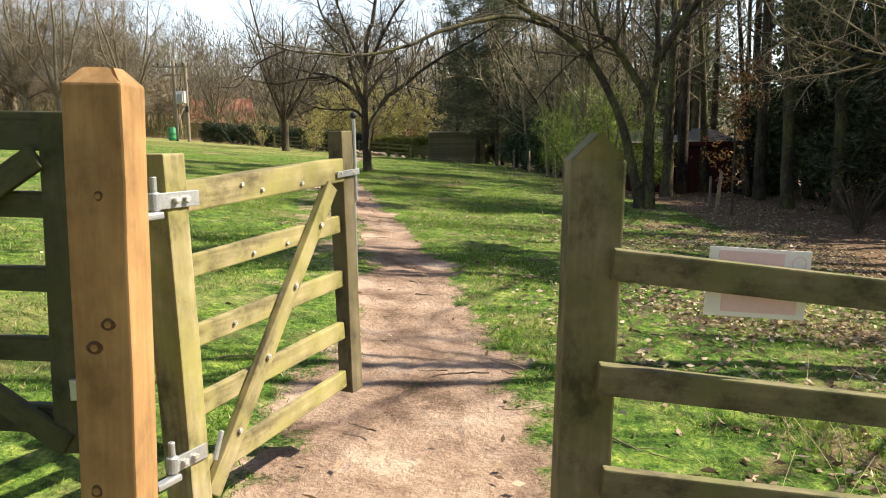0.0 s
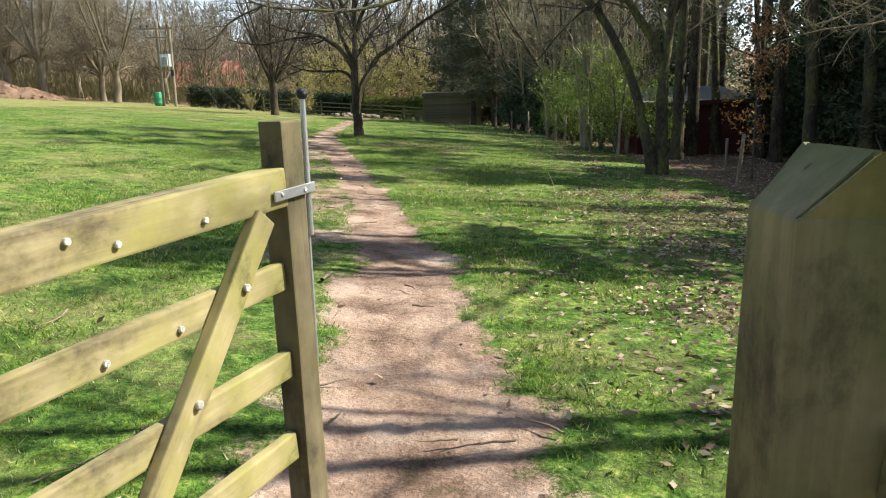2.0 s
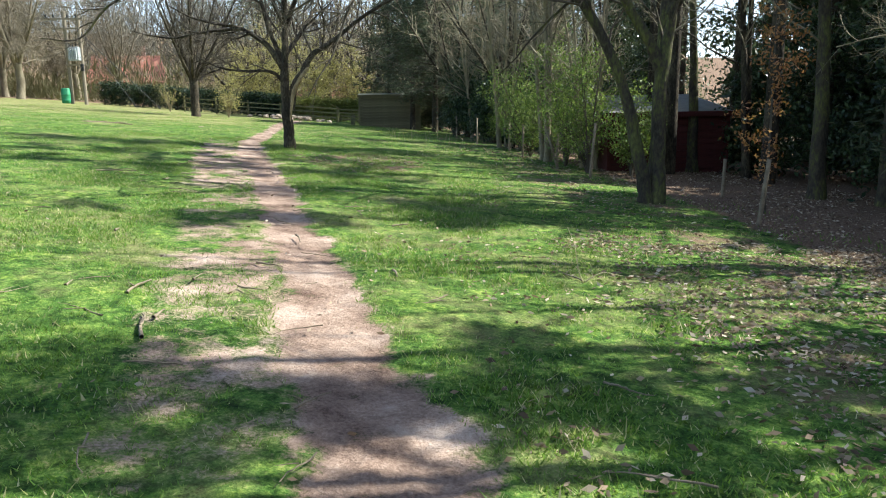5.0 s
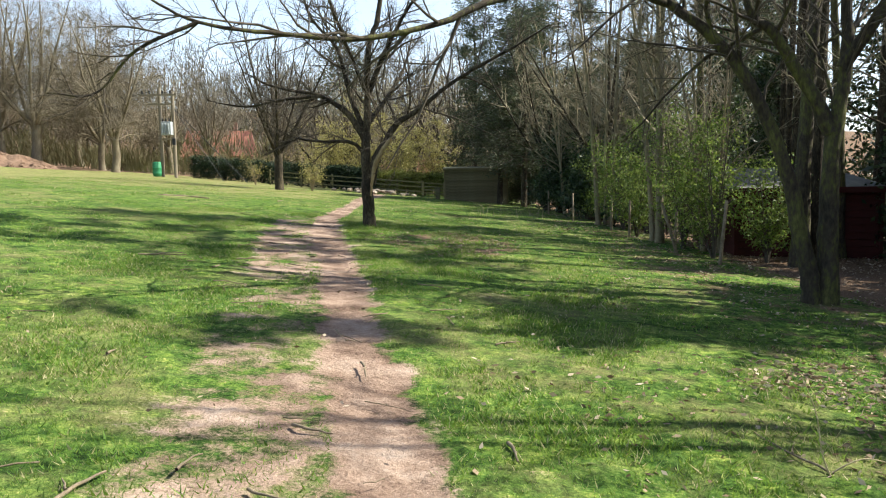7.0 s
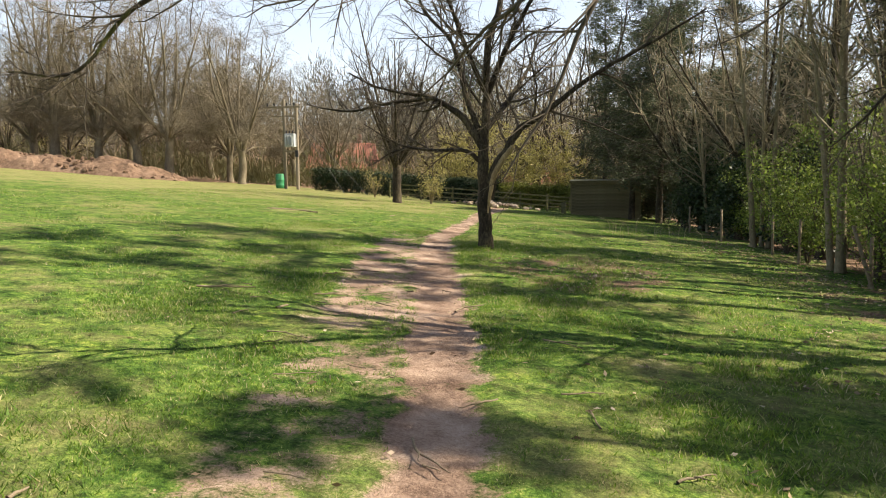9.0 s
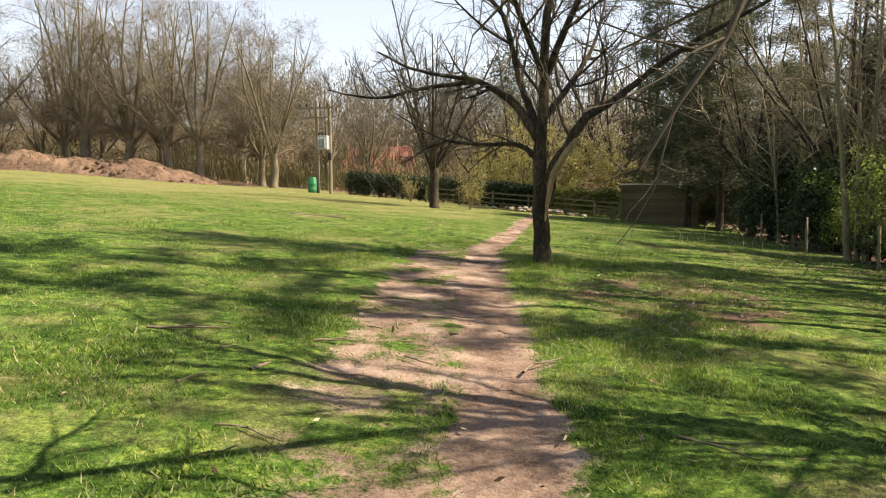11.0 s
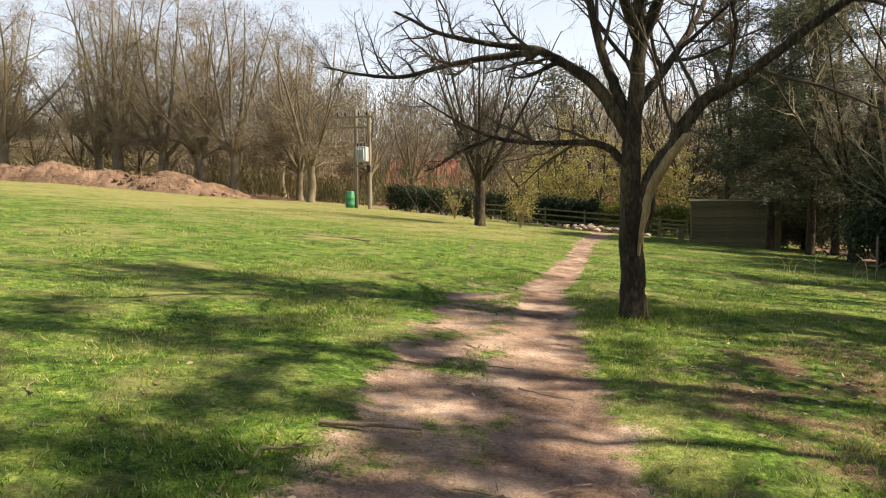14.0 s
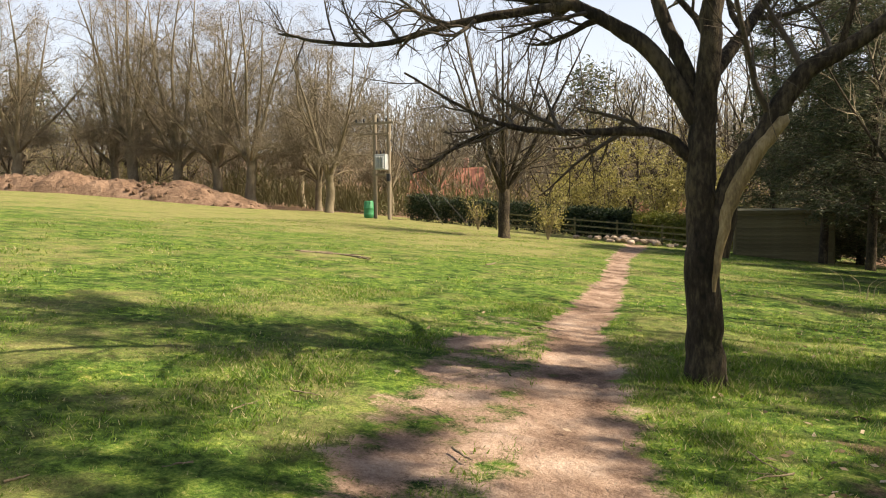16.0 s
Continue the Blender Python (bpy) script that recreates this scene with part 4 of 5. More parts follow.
for k, (x, y, h, w) in enumerate(((4.4, 57.0, 13, 4.0), (0.2, 66.5, 15, 3.4), (3.2, 64.5, 16, 3.8), (12.5, 44.0, 13, 3.6))):
    evergreen("conifer", x, y, h, w, 270 + k, "tall dark conifer with drooping boughs in the wood", M_CONIFER, 0.14, 1700, 12, 0.1, 0.5, 0.2, 0.16)
# Unseen yews around the start, added to block sky light from behind.
for k, (x, y, h, w) in enumerate(((-14, -9, 9, 4.5), (-6, -12, 9, 4.5), (3, -11, 9, 4.5), (11, -7, 9, 4.5), (-22, -6, 9, 4.5), (14, 1, 9, 4.0))):
    evergreen("yew_tree", x, y, h, w, 190 + k, "large dark yew added to close the wood and the unseen back", M_HOLLY, 0.2, 700, 8, 0.0, 0.4, 0.4)
for k, (x, y, h, w) in enumerate(((17, 25, 9, 4.5), (17, 17, 9, 4.5), (19, 10, 9, 4.5), (15.5, 30, 9, 4.0))):
    evergreen("yew_tree", x, y, h, w, 210 + k, "large dark yew added to close the wood and the unseen back", M_HOLLY, 0.26, 900, 9, 0.0, 0.35, 0.4)
for k, (x, y, h, w) in enumerate(((13, 48, 13, 4), (12, 62, 15, 4.5), (17, 54, 15, 4.5), (16, 38, 13, 4.2), (19, 30, 14, 4.2), (19, 20, 14, 4.2))):
    evergreen("yew_tree", x, y, h, w, 180 + k, "large dark yew added to close the wood and the unseen back", M_HOLLY, 0.12, 900, 10, 0.0, 0.6, 0.32)
evergreen("conifer", 1.6, 57.0, 8.5, 4.0, 73, "open-boughed dark conifer over the shed", M_CONIFER, 0.12, 1500, 10, 0.27, 0.45, 0.16, 0.14)
evergreen("conifer", 2.9, 54.0, 11, 4.6, 71, "open-boughed dark conifer over the shed", M_CONIFER, 0.13, 2000, 10, 0.2, 0.5, 0.16, 0.14)
evergreen("conifer", 7.5, 58.0, 13, 4.0, 72, "open-boughed dark conifer over the shed", M_CONIFER, 0.13, 1800, 10, 0.15, 0.55, 0.16, 0.14)

# Young beech with last year's leaves.
beech = bare_tree("beech_sapling", pose(6.5, 18.6, gz(6.5, 18.6)), [([(0, 0, -0.1), (0.02, 0, 1.8), (0, 0, 3.6)], 0.03, 0.008, 0.25)],
                  [(13, 0.0, 82, 0.36, 0.05, 0.0, 0.010), (6, 0.1, 45, 0.4, 0.1, 0.0, 0.005)], 81, "young beech holding dry copper leaves", M_TWIG, M_TWIG, (M_COPPER, 8, 0.09, 0.036, 0.8, 0.7), "sapling")

# A tree at the wood's edge whose pale boughs hang over the litter.
bare_tree("tree", pose(9.8, 14.2, gz(9.8, 14.2)), [
    ([(0, 0, -0.2), (-0.1, 0, 1.5), (-0.5, 0, 3.4), (-1.2, 0, 5.2), (-1.6, 0, 8.0)], 0.17, 0.03, 0.4),
    ([(-0.5, 0, 3.3), (-1.4, -0.1, 3.6), (-2.3, -0.2, 3.15), (-3.2, -0.3, 3.3), (-4.2, -0.3, 3.7), (-4.8, -0.3, 4.6)], 0.06, 0.008, 0.15),
    ([(-0.7, 0, 4.0), (-2.0, -0.5, 4.6), (-3.2, -0.9, 4.4), (-4.3, -1.2, 4.0)], 0.06, 0.008, 0.15),
    ([(-0.6, 0, 3.6), (-0.9, -1.0, 4.0), (-1.4, -2.0, 3.9), (-2.0, -3.0, 3.4)], 0.05, 0.008, 0.15)], FINE, 15, "bare tree with pale drooping boughs at the wood's edge", M_MOSSY, M_FAR_TWIG)
for k, (x, y, h, w) in enumerate(((7.6, 15.0, 1.3, 0.9), (8.6, 13.2, 1.5, 1.0))):
    for piece in shrub("bramble", x, y, h, w, 145 + k, "thin leafless reddish bramble stems", M_COPPER, 0.02, 12, 1, 0.15, 0.5).children:
        piece["kind"] = "stuff"


def dead_stem(x, y, pts, r=0.006):
    t = thing("dead_stem", pose(x, y, gz(x, y) - 0.02), "bent pale dry stem standing in the grass", "stem", "dry stems")
    tb = Tubes()
    ln = smooth_line(pts, 5)
    tb.add(ln, np.linspace(r, r * 0.4, len(ln)), 5)
    part("shaft", tb.mesh("shaft", M_STRAW), M_STRAW, t)


dead_stem(1.44, 12.1, [(0, 0, 0), (-0.06, 0, 0.15), (-0.10, 0, 0.38), (-0.17, 0, 0.56)])
dead_stem(1.42, 12.15, [(0, 0, 0), (0.2, 0, 0.10), (0.42, 0.05, 0.05)])
rs = random.Random(61)
for k in range(26):
    x, y = rs.uniform(0.75, 2.4), rs.uniform(2.9, 4.6)
    l, a = rs.uniform(0.25, 0.75), rs.uniform(0, 6.28)
    dead_stem(x, y, [(0, 0, 0), (0.12 * l * math.cos(a), 0.12 * l * math.sin(a), 0.5 * l), (0.6 * l * math.cos(a), 0.6 * l * math.sin(a), 0.8 * l)], 0.0025)
for k in range(14):
    x, y = rs.uniform(-0.2, 3.2), rs.uniform(36, 41)
    l, a = rs.uniform(0.4, 0.9), rs.uniform(0, 6.28)
    dead_stem(x, y, [(0, 0, 0), (0.12 * l * math.cos(a), 0.12 * l * math.sin(a), 0.5 * l), (0.6 * l * math.cos(a), 0.6 * l * math.sin(a), 0.8 * l)], 0.008)

# ---- buildings and yard ----


def weatherboard_shed(name, m, w, d, h, rise, wall, roof, label, boards, roof_over=0.2):
    """Boarded walls, corner posts, a low pitched roof with a fall to the back."""
    t = thing(name, m, label, "shed")
    body = block((w, d, h), 0.01)
    bmesh.ops.translate(body, verts=body.verts, vec=(0, 0, h / 2))
    core = part("wall", body, wall, t)
    bh = h / boards
    me_f = block((w + 0.02, 0.03, bh * 1.04), 0.004)
    me = bpy.data.meshes.new("board")
    me_f.to_mesh(me)
    me_f.free()
    me.materials.append(wall)
    me_s = block((d + 0.02, 0.03, bh * 1.04), 0.004)
    ms = bpy.data.meshes.new("board")
    me_s.to_mesh(ms)
    me_s.free()
    ms.materials.append(wall)
    for k in range(boards):
        z = bh * (k + 0.5)
        part("board", me, wall, core, m=pose(0, -d / 2 - 0.014, z, -11))
        part("board", ms, wall, core, m=pose(-w / 2 - 0.014, 0, z, -11, 0, -90))
        part("board", ms, wall, core, m=pose(w / 2 + 0.014, 0, z, -11, 0, 90))
    for sx in (-1, 1):
        part("corner_post", block((h, 0.09, 0.09), 0.006), wall, t, m=pose(sx * (w / 2 + 0.01), -d / 2 - 0.02, h / 2, 0, 90))
    ang = math.degrees(math.atan2(rise, d))
    part("roof", block((w + 2 * roof_over, d + 2 * roof_over, 0.06), 0.008), roof, t, m=pose(0, 0, h + rise / 2 + 0.02, ang))
    part("fascia", block((w + 2 * roof_over, 0.03, 0.14), 0.004), wall, t, m=pose(0, -d / 2 - roof_over - 0.02, h - 0.02))
    return t


weatherboard_shed("shed", pose(0.12, 59.5, gz(0.1, 58) - 0.2, 0, 0, 0), 4.05, 3.0, 2.35, 0.12, M_BOARD, M_SHADED_FELT, "brown weatherboarded timber shed at the meadow's end", 13, 0.12)
weatherboard_shed("shed", pose(7.75, 28.4, gz(7.7, 27) - 0.1, 0, 0, -2), 3.4, 3.4, 1.75, 0.45, M_RED_BOARD, M_FELT, "dark red timber shed with a grey felt roof in the wood", 10)


def split_stake(x, y, h, lx, ly):
    t = thing("stake", pose(x, y, gz(x, y) - 0.1), "thin weathered wooden stake in the ground", "stake", "boundary stakes")
    tb = Tubes()
    tb.add([(0, 0, 0), (lx * 0.5, ly * 0.5, h * 0.5), (lx, ly, h), (lx * 1.01, ly, h + 0.005)], [0.04, 0.037, 0.034, 0.002], 7)
    part("shaft", tb.mesh("shaft", M_STICK), M_STICK, t)


for x, y, h, lx, ly in ((4.74, 24.1, 1.45, 0.12, 0), (4.4, 26.0, 1.3, -0.4, 0.0), (4.35, 26.1, 1.1, 0.05, 0.1), (5.54, 16.9, 1.15, 0.12, 0), (4.2, 30.5, 1.2, 0.02, 0), (4.25, 33.5, 1.2, 0, 0), (3.6, 38, 1.2, 0, 0), (3.3, 44, 1.2, 0, 0), (6.7, 20.8, 0.9, 0.02, 0)):
    split_stake(x, y, h, lx, ly)

# Pole-mounted transformer.
px_, py_ = -23.3, 66.6
elec = thing("electricity_pole", pose(px_, py_, gz(px_, py_) - 0.3), "twin wooden electricity poles carrying a pale grey transformer", "pole")
for dx, h in ((-0.5, 7.1), (0.5, 6.8)):
    part("pole", rod(0.13, h, 10), M_POLE, elec, m=pose(dx, 0, 0))
part("crossarm", block((2.9, 0.12, 0.14), 0.01), M_POLE, elec, m=pose(-0.55, -0.15, 6.55))
part("crossarm", block((2.0, 0.1, 0.12), 0.01), M_POLE, elec, m=pose(-0.45, -0.15, 5.85))
part("crossarm", block((1.3, 0.1, 0.14), 0.01), M_POLE, elec, m=pose(0.0, -0.15, 3.2))
tr = part("transformer", block((0.75, 0.55, 1.0), 0.04), M_GREY_STEEL, elec, "pale grey steel transformer", pose(0.12, -0.35, 4.0))
for dx in (-0.24, -0.12, 0, 0.12, 0.24):
    part("fin", block((0.03, 0.12, 0.8), 0.005), M_GREY_STEEL, tr, m=pose(dx, -0.33, -0.03))
for dx in (-1.75, -1.2, -0.2, 0.4):
    part("insulator", rod(0.06, 0.25, 8), M_BLACK_PLASTIC, elec, m=pose(dx, -0.15, 6.62))
for dx in (-0.2, 0.05, 0.3):
    part("insulator", rod(0.05, 0.3, 8), M_BLACK_PLASTIC, elec, m=pose(dx, -0.35, 4.45))
part("cable_box", block((0.22, 0.2, 0.5), 0.02), M_BLACK_PLASTIC, elec, m=pose(0.55, -0.22, 3.0))


def cable(a, b, sag, r, name, label):
    t = thing(name, pose(0, 0, 0), label, "cable", "overhead cables")
    tb = Tubes()
    a, b = np.array(a), np.array(b)
    pts = [a + (b - a) * u - np.array([0, 0, sag * 4 * u * (1 - u)]) for u in np.linspace(0, 1, 16)]
    tb.add(pts, [r] * 16, 4)
    part("strand", tb.mesh("strand", M_WIRE), M_WIRE, t)


pz = gz(px_, py_) - 0.3
for dx in (-1.75, -1.2, 0.4):
    cable((px_ + dx, py_ - 0.15, pz + 6.8), (px_ + dx - 40, py_ + 50, pz + 12), 1.2, 0.012, "overhead_cable", "thin dark overhead cable")
for k, (dx, dy) in enumerate(((4.6, -1.2), (6.2, -0.6))):
    cable((px_ + 0.5, py_, pz + 5.6), (px_ + dx, py_ + dy, gz(px_ + dx, py_ + dy)), 0.0, 0.02, "guy_wire", "thin stay wire from the pole to the ground")
bin_ = thing("water_butt", pose(-24.1, 66.2, gz(-24.1, 66.2)), "green ribbed plastic barrel beside the pole", "barrel")
tb = Tubes()
_z = np.array([0, 0.02, 0.2, 0.24, 0.28, 0.6, 0.64, 0.68, 1.05, 1.12, 1.12])
tb.add([(0, 0, z) for z in _z], [0.26, 0.30, 0.32, 0.34, 0.32, 0.33, 0.35, 0.33, 0.31, 0.27, 0.01], 18)
part("body", tb.mesh("body", M_GREEN), M_GREEN, bin_)

# Hedges.


def hedge(name, pts, h, w, mat, seed, label, n=2600, size=0.07):
    rng = np.random.default_rng(seed)
    t = thing(name, pose(0, 0, 0), label, "hedge")
    pts = np.array(pts, float)
    k = rng.uniform(0, len(pts) - 1.001, n)
    i = k.astype(int)
    c = pts[i] + (pts[i + 1] - pts[i]) * (k - i)[:, None]
    zz = h * rng.random(n) ** 0.7
    zz += 0.06 * np.sin(k * 9)
    c3 = np.stack([c[:, 0] + rng.normal(0, w * 0.3, n), c[:, 1] + rng.uniform(-w, w, n), ground_z(c[:, 0], c[:, 1]) + zz], -1)
    v, f = leaf_cloud(rng, c3, 14, 0.13, size)
    part("leaves", fast_mesh("leaves", v, f, mat), mat, t)
    tb = Tubes()
    for q in range(0, n, 30):
        b = (c3[q, 0], c[q, 1], float(ground_z(c[q, 0], c[q, 1])) - 0.05)
        tb.add([b, (b[0] + 0.1, b[1], b[2] + h * 0.5), (b[0], b[1], b[2] + h * 0.9)], [0.03, 0.02, 0.01], 4)
    part("stems", tb.mesh("stems", M_TWIG), M_TWIG, t)["kind"] = "stuff"


hedge("hedge", [(-23.0, 70.5), (-17, 69.0), (-11, 67.5), (-7.5, 66.5)], 1.75, 0.45, M_HEDGE, 91, "dark clipped evergreen hedge", 2600)
hedge("hedge", [(-9.5, 68.5), (-5, 67.5), (-1.5, 66.5)], 1.7, 0.6, M_LIME_HEDGE, 92, "golden-green clipped hedge behind the fence", 1400)

back_fence = thing("rail_fence", pose(0, 0, 0), "low weathered post and rail fence before the hedge", "fence")
fpts = [(-15.0, 64.5), (-12.6, 64.0), (-10.2, 63.5), (-7.8, 63.0), (-5.4, 62.4), (-3.6, 61.8)]
for k, (x, y) in enumerate(fpts):
    beam("post", (x, y, gz(x, y) - 0.2), (x, y, gz(x, y) + 1.15), 0.1, 0.12, M_GREY_TIMBER, back_fence)
    if k < len(fpts) - 1:
        x2, y2 = fpts[k + 1]
        for hh in (0.35, 0.68, 1.0):
            beam("rail", (x, y - 0.07, gz(x, y) + hh), (x2, y2 - 0.07, gz(x2, y2) + hh), 0.035, 0.085, M_GREY_TIMBER, back_fence)
yard_gate = thing("field_gate", pose(0, 0, 0), "low weathered timber gate beside the shed", "gate")
for hh in (0.3, 0.52, 0.74, 0.98):
    beam("bar", (-3.5, 61.6, gz(-3.5, 61.6) + hh), (-2.1, 61.4, gz(-2.1, 61.4) + hh), 0.035, 0.08, M_GREY_TIMBER, yard_gate)
for x in (-3.5, -2.1):
    beam("stile", (x, 61.55, gz(x, 61.5) + 0.1), (x, 61.55, gz(x, 61.5) + 1.1), 0.06, 0.08, M_GREY_TIMBER, yard_gate)
stump = thing("post_stump", pose(-2.4, 58.6, gz(-2.4, 58.6) - 0.05), "short dark timber post before the gate", "post")
part("shaft", block((0.75, 0.28, 0.28), 0.02, 2, 0.01), M_GREY_TIMBER, stump, m=pose(0, 0, 0.37, 0, 90))

# The spoil bank under the row of trees.
rngm = np.random.default_rng(31)


def spoil_bank():
    n, k = 130, 16
    verts = []
    for i in range(n):
        u = i / (n - 1)
        x, y = -31.5 - 44 * u, 66.0 - 6 * u
        end = min(1, u / 0.12)
        hgt = (1.35 + 0.2 * math.sin(u * 23) + 0.12 * math.sin(u * 61)) * end ** 0.7
        for j in range(k):
            s = j / (k - 1) * 2 - 1
            prof = (1 - s * s) ** 0.8 if abs(s) < 1 else 0
            yy = y + s * 2.8 - 0.5
            lump = noise.noise(Vector((x * 0.9, yy * 0.9, 0))) * 0.35 + noise.noise(Vector((x * 2.6, yy * 2.6, 3))) * 0.2
            verts.append((x, yy, gz(x, yy) - 0.1 + prof * (hgt + lump)))
    faces = [(a * k + b, a * k + b + 1, (a + 1) * k + b + 1, (a + 1) * k + b) for a in range(n - 1) for b in range(k - 1)]
    return mesh_from("spoil_bank", verts, faces, M_SOIL, False)


bank = tagged(new("spoil_bank", spoil_bank()), "long bank of turned reddish-brown soil", "soil bank")
rs = random.Random(71)
clods = []
for k in range(4):
    bm = bmesh.new()
    bmesh.ops.create_icosphere(bm, subdivisions=1, radius=1)
    for v in bm.verts:
        v.co *= rs.uniform(0.65, 1.2)
    me = bpy.data.meshes.new("clod")
    bm.to_mesh(me)
    bm.free()
    me.materials.append(M_SOIL)
    clods.append(me)
for k in range(160):
    u = rs.random() ** 1.2
    x, y = -31.5 - 44 * u, 66.0 - 6 * u - 0.5 + rs.uniform(-2.6, 0.4)
    q = 1 - ((y - (66.0 - 6 * u - 0.5)) / 2.8) ** 2
    part("clod", clods[k % 4], M_SOIL, bank, m=pose(x, y, gz(x, y) - 0.1 + max(0, q) ** 0.8 * 1.3 * min(1, u / 0.12) ** 0.7, rs.uniform(0, 360), 0, rs.uniform(0, 360)) @ Matrix.Scale(rs.uniform(0.08, 0.28), 4))


def stone_mesh(seed):
    r = random.Random(seed)
    bm = bmesh.new()
    bmesh.ops.create_icosphere(bm, subdivisions=1, radius=1)
    for v in bm.verts:
        v.co *= r.uniform(0.7, 1.15)
        v.co.z *= 0.6
    me = bpy.data.meshes.new("clod")
    bm.to_mesh(me)
    bm.free()
    me.materials.append(M_RUBBLE)
    return me


stones = [stone_mesh(k) for k in range(4)]
rs = random.Random(17)
heap = thing("rubble_heap", pose(-7.2, 61.2, gz(-7.2, 61.2)), "low heap of pale rubble at the path's end", "rubble")
for k in range(60):
    x, y = rs.gauss(0, 1.4), rs.gauss(0, 0.5)
    part("stone", stones[k % 4], M_RUBBLE, heap, m=pose(x, y, 0.05 - x * 0.086 + max(0, 0.3 - 0.1 * abs(x)) * rs.random(), 0, 0, rs.uniform(0, 360)) @ Matrix.Scale(rs.uniform(0.08, 0.26), 4))

# ---- the row of trees behind the bank, and the woods beyond ----
ROW = [(9, 0.1, 50, 0.40, 0.14, 0.04, 0.05), (7, 0.1, 48, 0.50, 0.16, 0.03, 0.024), (4, 0.1, 46, 0.6, 0.16, 0.02, 0.014)]


def tall(rng, h, r, n, fork):
    """A stout bole that forks into rising limbs; the outer ones arch out and up to a rounded crown."""
    wob = lambda q: rng.uniform(-q, q)
    st = [([(0, 0, -0.3), (wob(0.1), wob(0.1), fork * 0.6), (wob(0.2), wob(0.2), fork)], r, r * 0.8, 1.0)]
    for k in range(n):
        a = 6.28 * k / n + wob(0.5)
        s = h * rng.uniform(0.10, 0.34)
        top = h * math.sqrt(max(0.1, 1 - (s / (h * 0.42)) ** 2)) * rng.uniform(0.9, 1.05)
        z0 = fork * rng.uniform(0.75, 1.0)
        ca, sa = math.cos(a), math.sin(a)
        st.append(([(0, 0, z0), (ca * s * 0.3 + wob(0.2), sa * s * 0.3 + wob(0.2), z0 + (top - z0) * 0.22), (ca * s * 0.68 + wob(0.4), sa * s * 0.68 + wob(0.4), z0 + (top - z0) * 0.58), (ca * s + wob(0.5), sa * s + wob(0.5), top)], r * rng.uniform(0.4, 0.62), 0.025, 0.12))
    for k in range(3):
        a, z0, s = rng.uniform(0, 6.28), fork * rng.uniform(0.8, 1.5), h * rng.uniform(0.2, 0.3)
        ca, sa = math.cos(a), math.sin(a)
        st.append(([(0, 0, z0), (ca * s * 0.5, sa * s * 0.5, z0 + s * 0.25 + wob(0.3)), (ca * s, sa * s, z0 + s * 0.2 + wob(0.5))], r * 0.28, 0.02, 0.15))
    return st


rs = random.Random(23)
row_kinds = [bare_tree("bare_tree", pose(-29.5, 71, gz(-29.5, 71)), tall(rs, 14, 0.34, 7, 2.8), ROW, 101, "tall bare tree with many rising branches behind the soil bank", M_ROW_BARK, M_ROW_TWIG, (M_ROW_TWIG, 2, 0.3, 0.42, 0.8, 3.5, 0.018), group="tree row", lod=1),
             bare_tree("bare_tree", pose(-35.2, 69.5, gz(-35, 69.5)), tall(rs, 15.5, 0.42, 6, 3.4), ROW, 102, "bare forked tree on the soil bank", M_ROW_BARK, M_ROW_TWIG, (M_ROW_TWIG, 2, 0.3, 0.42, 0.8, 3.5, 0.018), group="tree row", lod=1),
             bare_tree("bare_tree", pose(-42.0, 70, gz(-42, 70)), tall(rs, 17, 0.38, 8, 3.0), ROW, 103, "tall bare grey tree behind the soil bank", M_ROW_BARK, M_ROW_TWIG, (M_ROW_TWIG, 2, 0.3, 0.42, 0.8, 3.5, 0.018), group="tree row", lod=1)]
row_spots = [(-38.8, 70.5, 0, 1.1), (-45.5, 69, 1, 1.1), (-49.5, 71.5, 2, 1.0), (-54.0, 66, 0, 1.15), (-59, 67, 2, 1.0), (-32.5, 75, 2, 0.8), (-65, 63, 1, 1.15), (-45, 79, 2, 1.0), (-38, 82, 0, 1.1), (-28.0, 79, 1, 0.72), (-70, 58, 2, 1.0), (-25.5, 83, 0, 0.75)]
for x, y, k, s in row_spots:
    o = copy_thing(row_kinds[k], pose(0, 0, 0))
    o.matrix_basis = pose(x, y, gz(x, y), 0, 0, rs.uniform(0, 360)) @ Matrix.Scale(s, 4)

THIN = [(7, 0.1, 50, 0.5, 0.12, 0.03, 0.045), (6, 0.1, 50, 0.6, 0.14, 0.01, 0.036)]
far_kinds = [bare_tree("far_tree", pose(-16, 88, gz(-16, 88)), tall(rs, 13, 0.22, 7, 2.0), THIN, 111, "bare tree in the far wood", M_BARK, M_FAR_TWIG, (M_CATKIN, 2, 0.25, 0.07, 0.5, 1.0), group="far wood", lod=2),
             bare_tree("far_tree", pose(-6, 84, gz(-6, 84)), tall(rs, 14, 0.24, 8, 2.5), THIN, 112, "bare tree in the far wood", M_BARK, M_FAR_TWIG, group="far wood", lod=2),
             evergreen("far_pine", -14.5, 99, 15, 4.6, 113, "tall dark pine in the far wood", M_CONIFER, 0.26, 520, 9, 0.3, 0.35, 0.6, 0.25)]
far_kinds[2]["group"] = "far wood"
for k in range(38):
    y = 80 + 50 * (k / 38) + rs.uniform(-4, 4)
    x = rs.uniform(-0.95 * y, 0.32 * y)
    q = 2 if rs.random() < 0.13 else rs.choice((0, 1))
    if y < 90 and -30 < x < -18:
        y += 14
    s = rs.uniform(0.8, 1.2)
    o = copy_thing(far_kinds[q], pose(0, 0, 0))
    o.matrix_basis = pose(x, y, gz(x, y) - 0.1, 0, 0, rs.uniform(0, 360)) @ Matrix.Scale(s, 4)
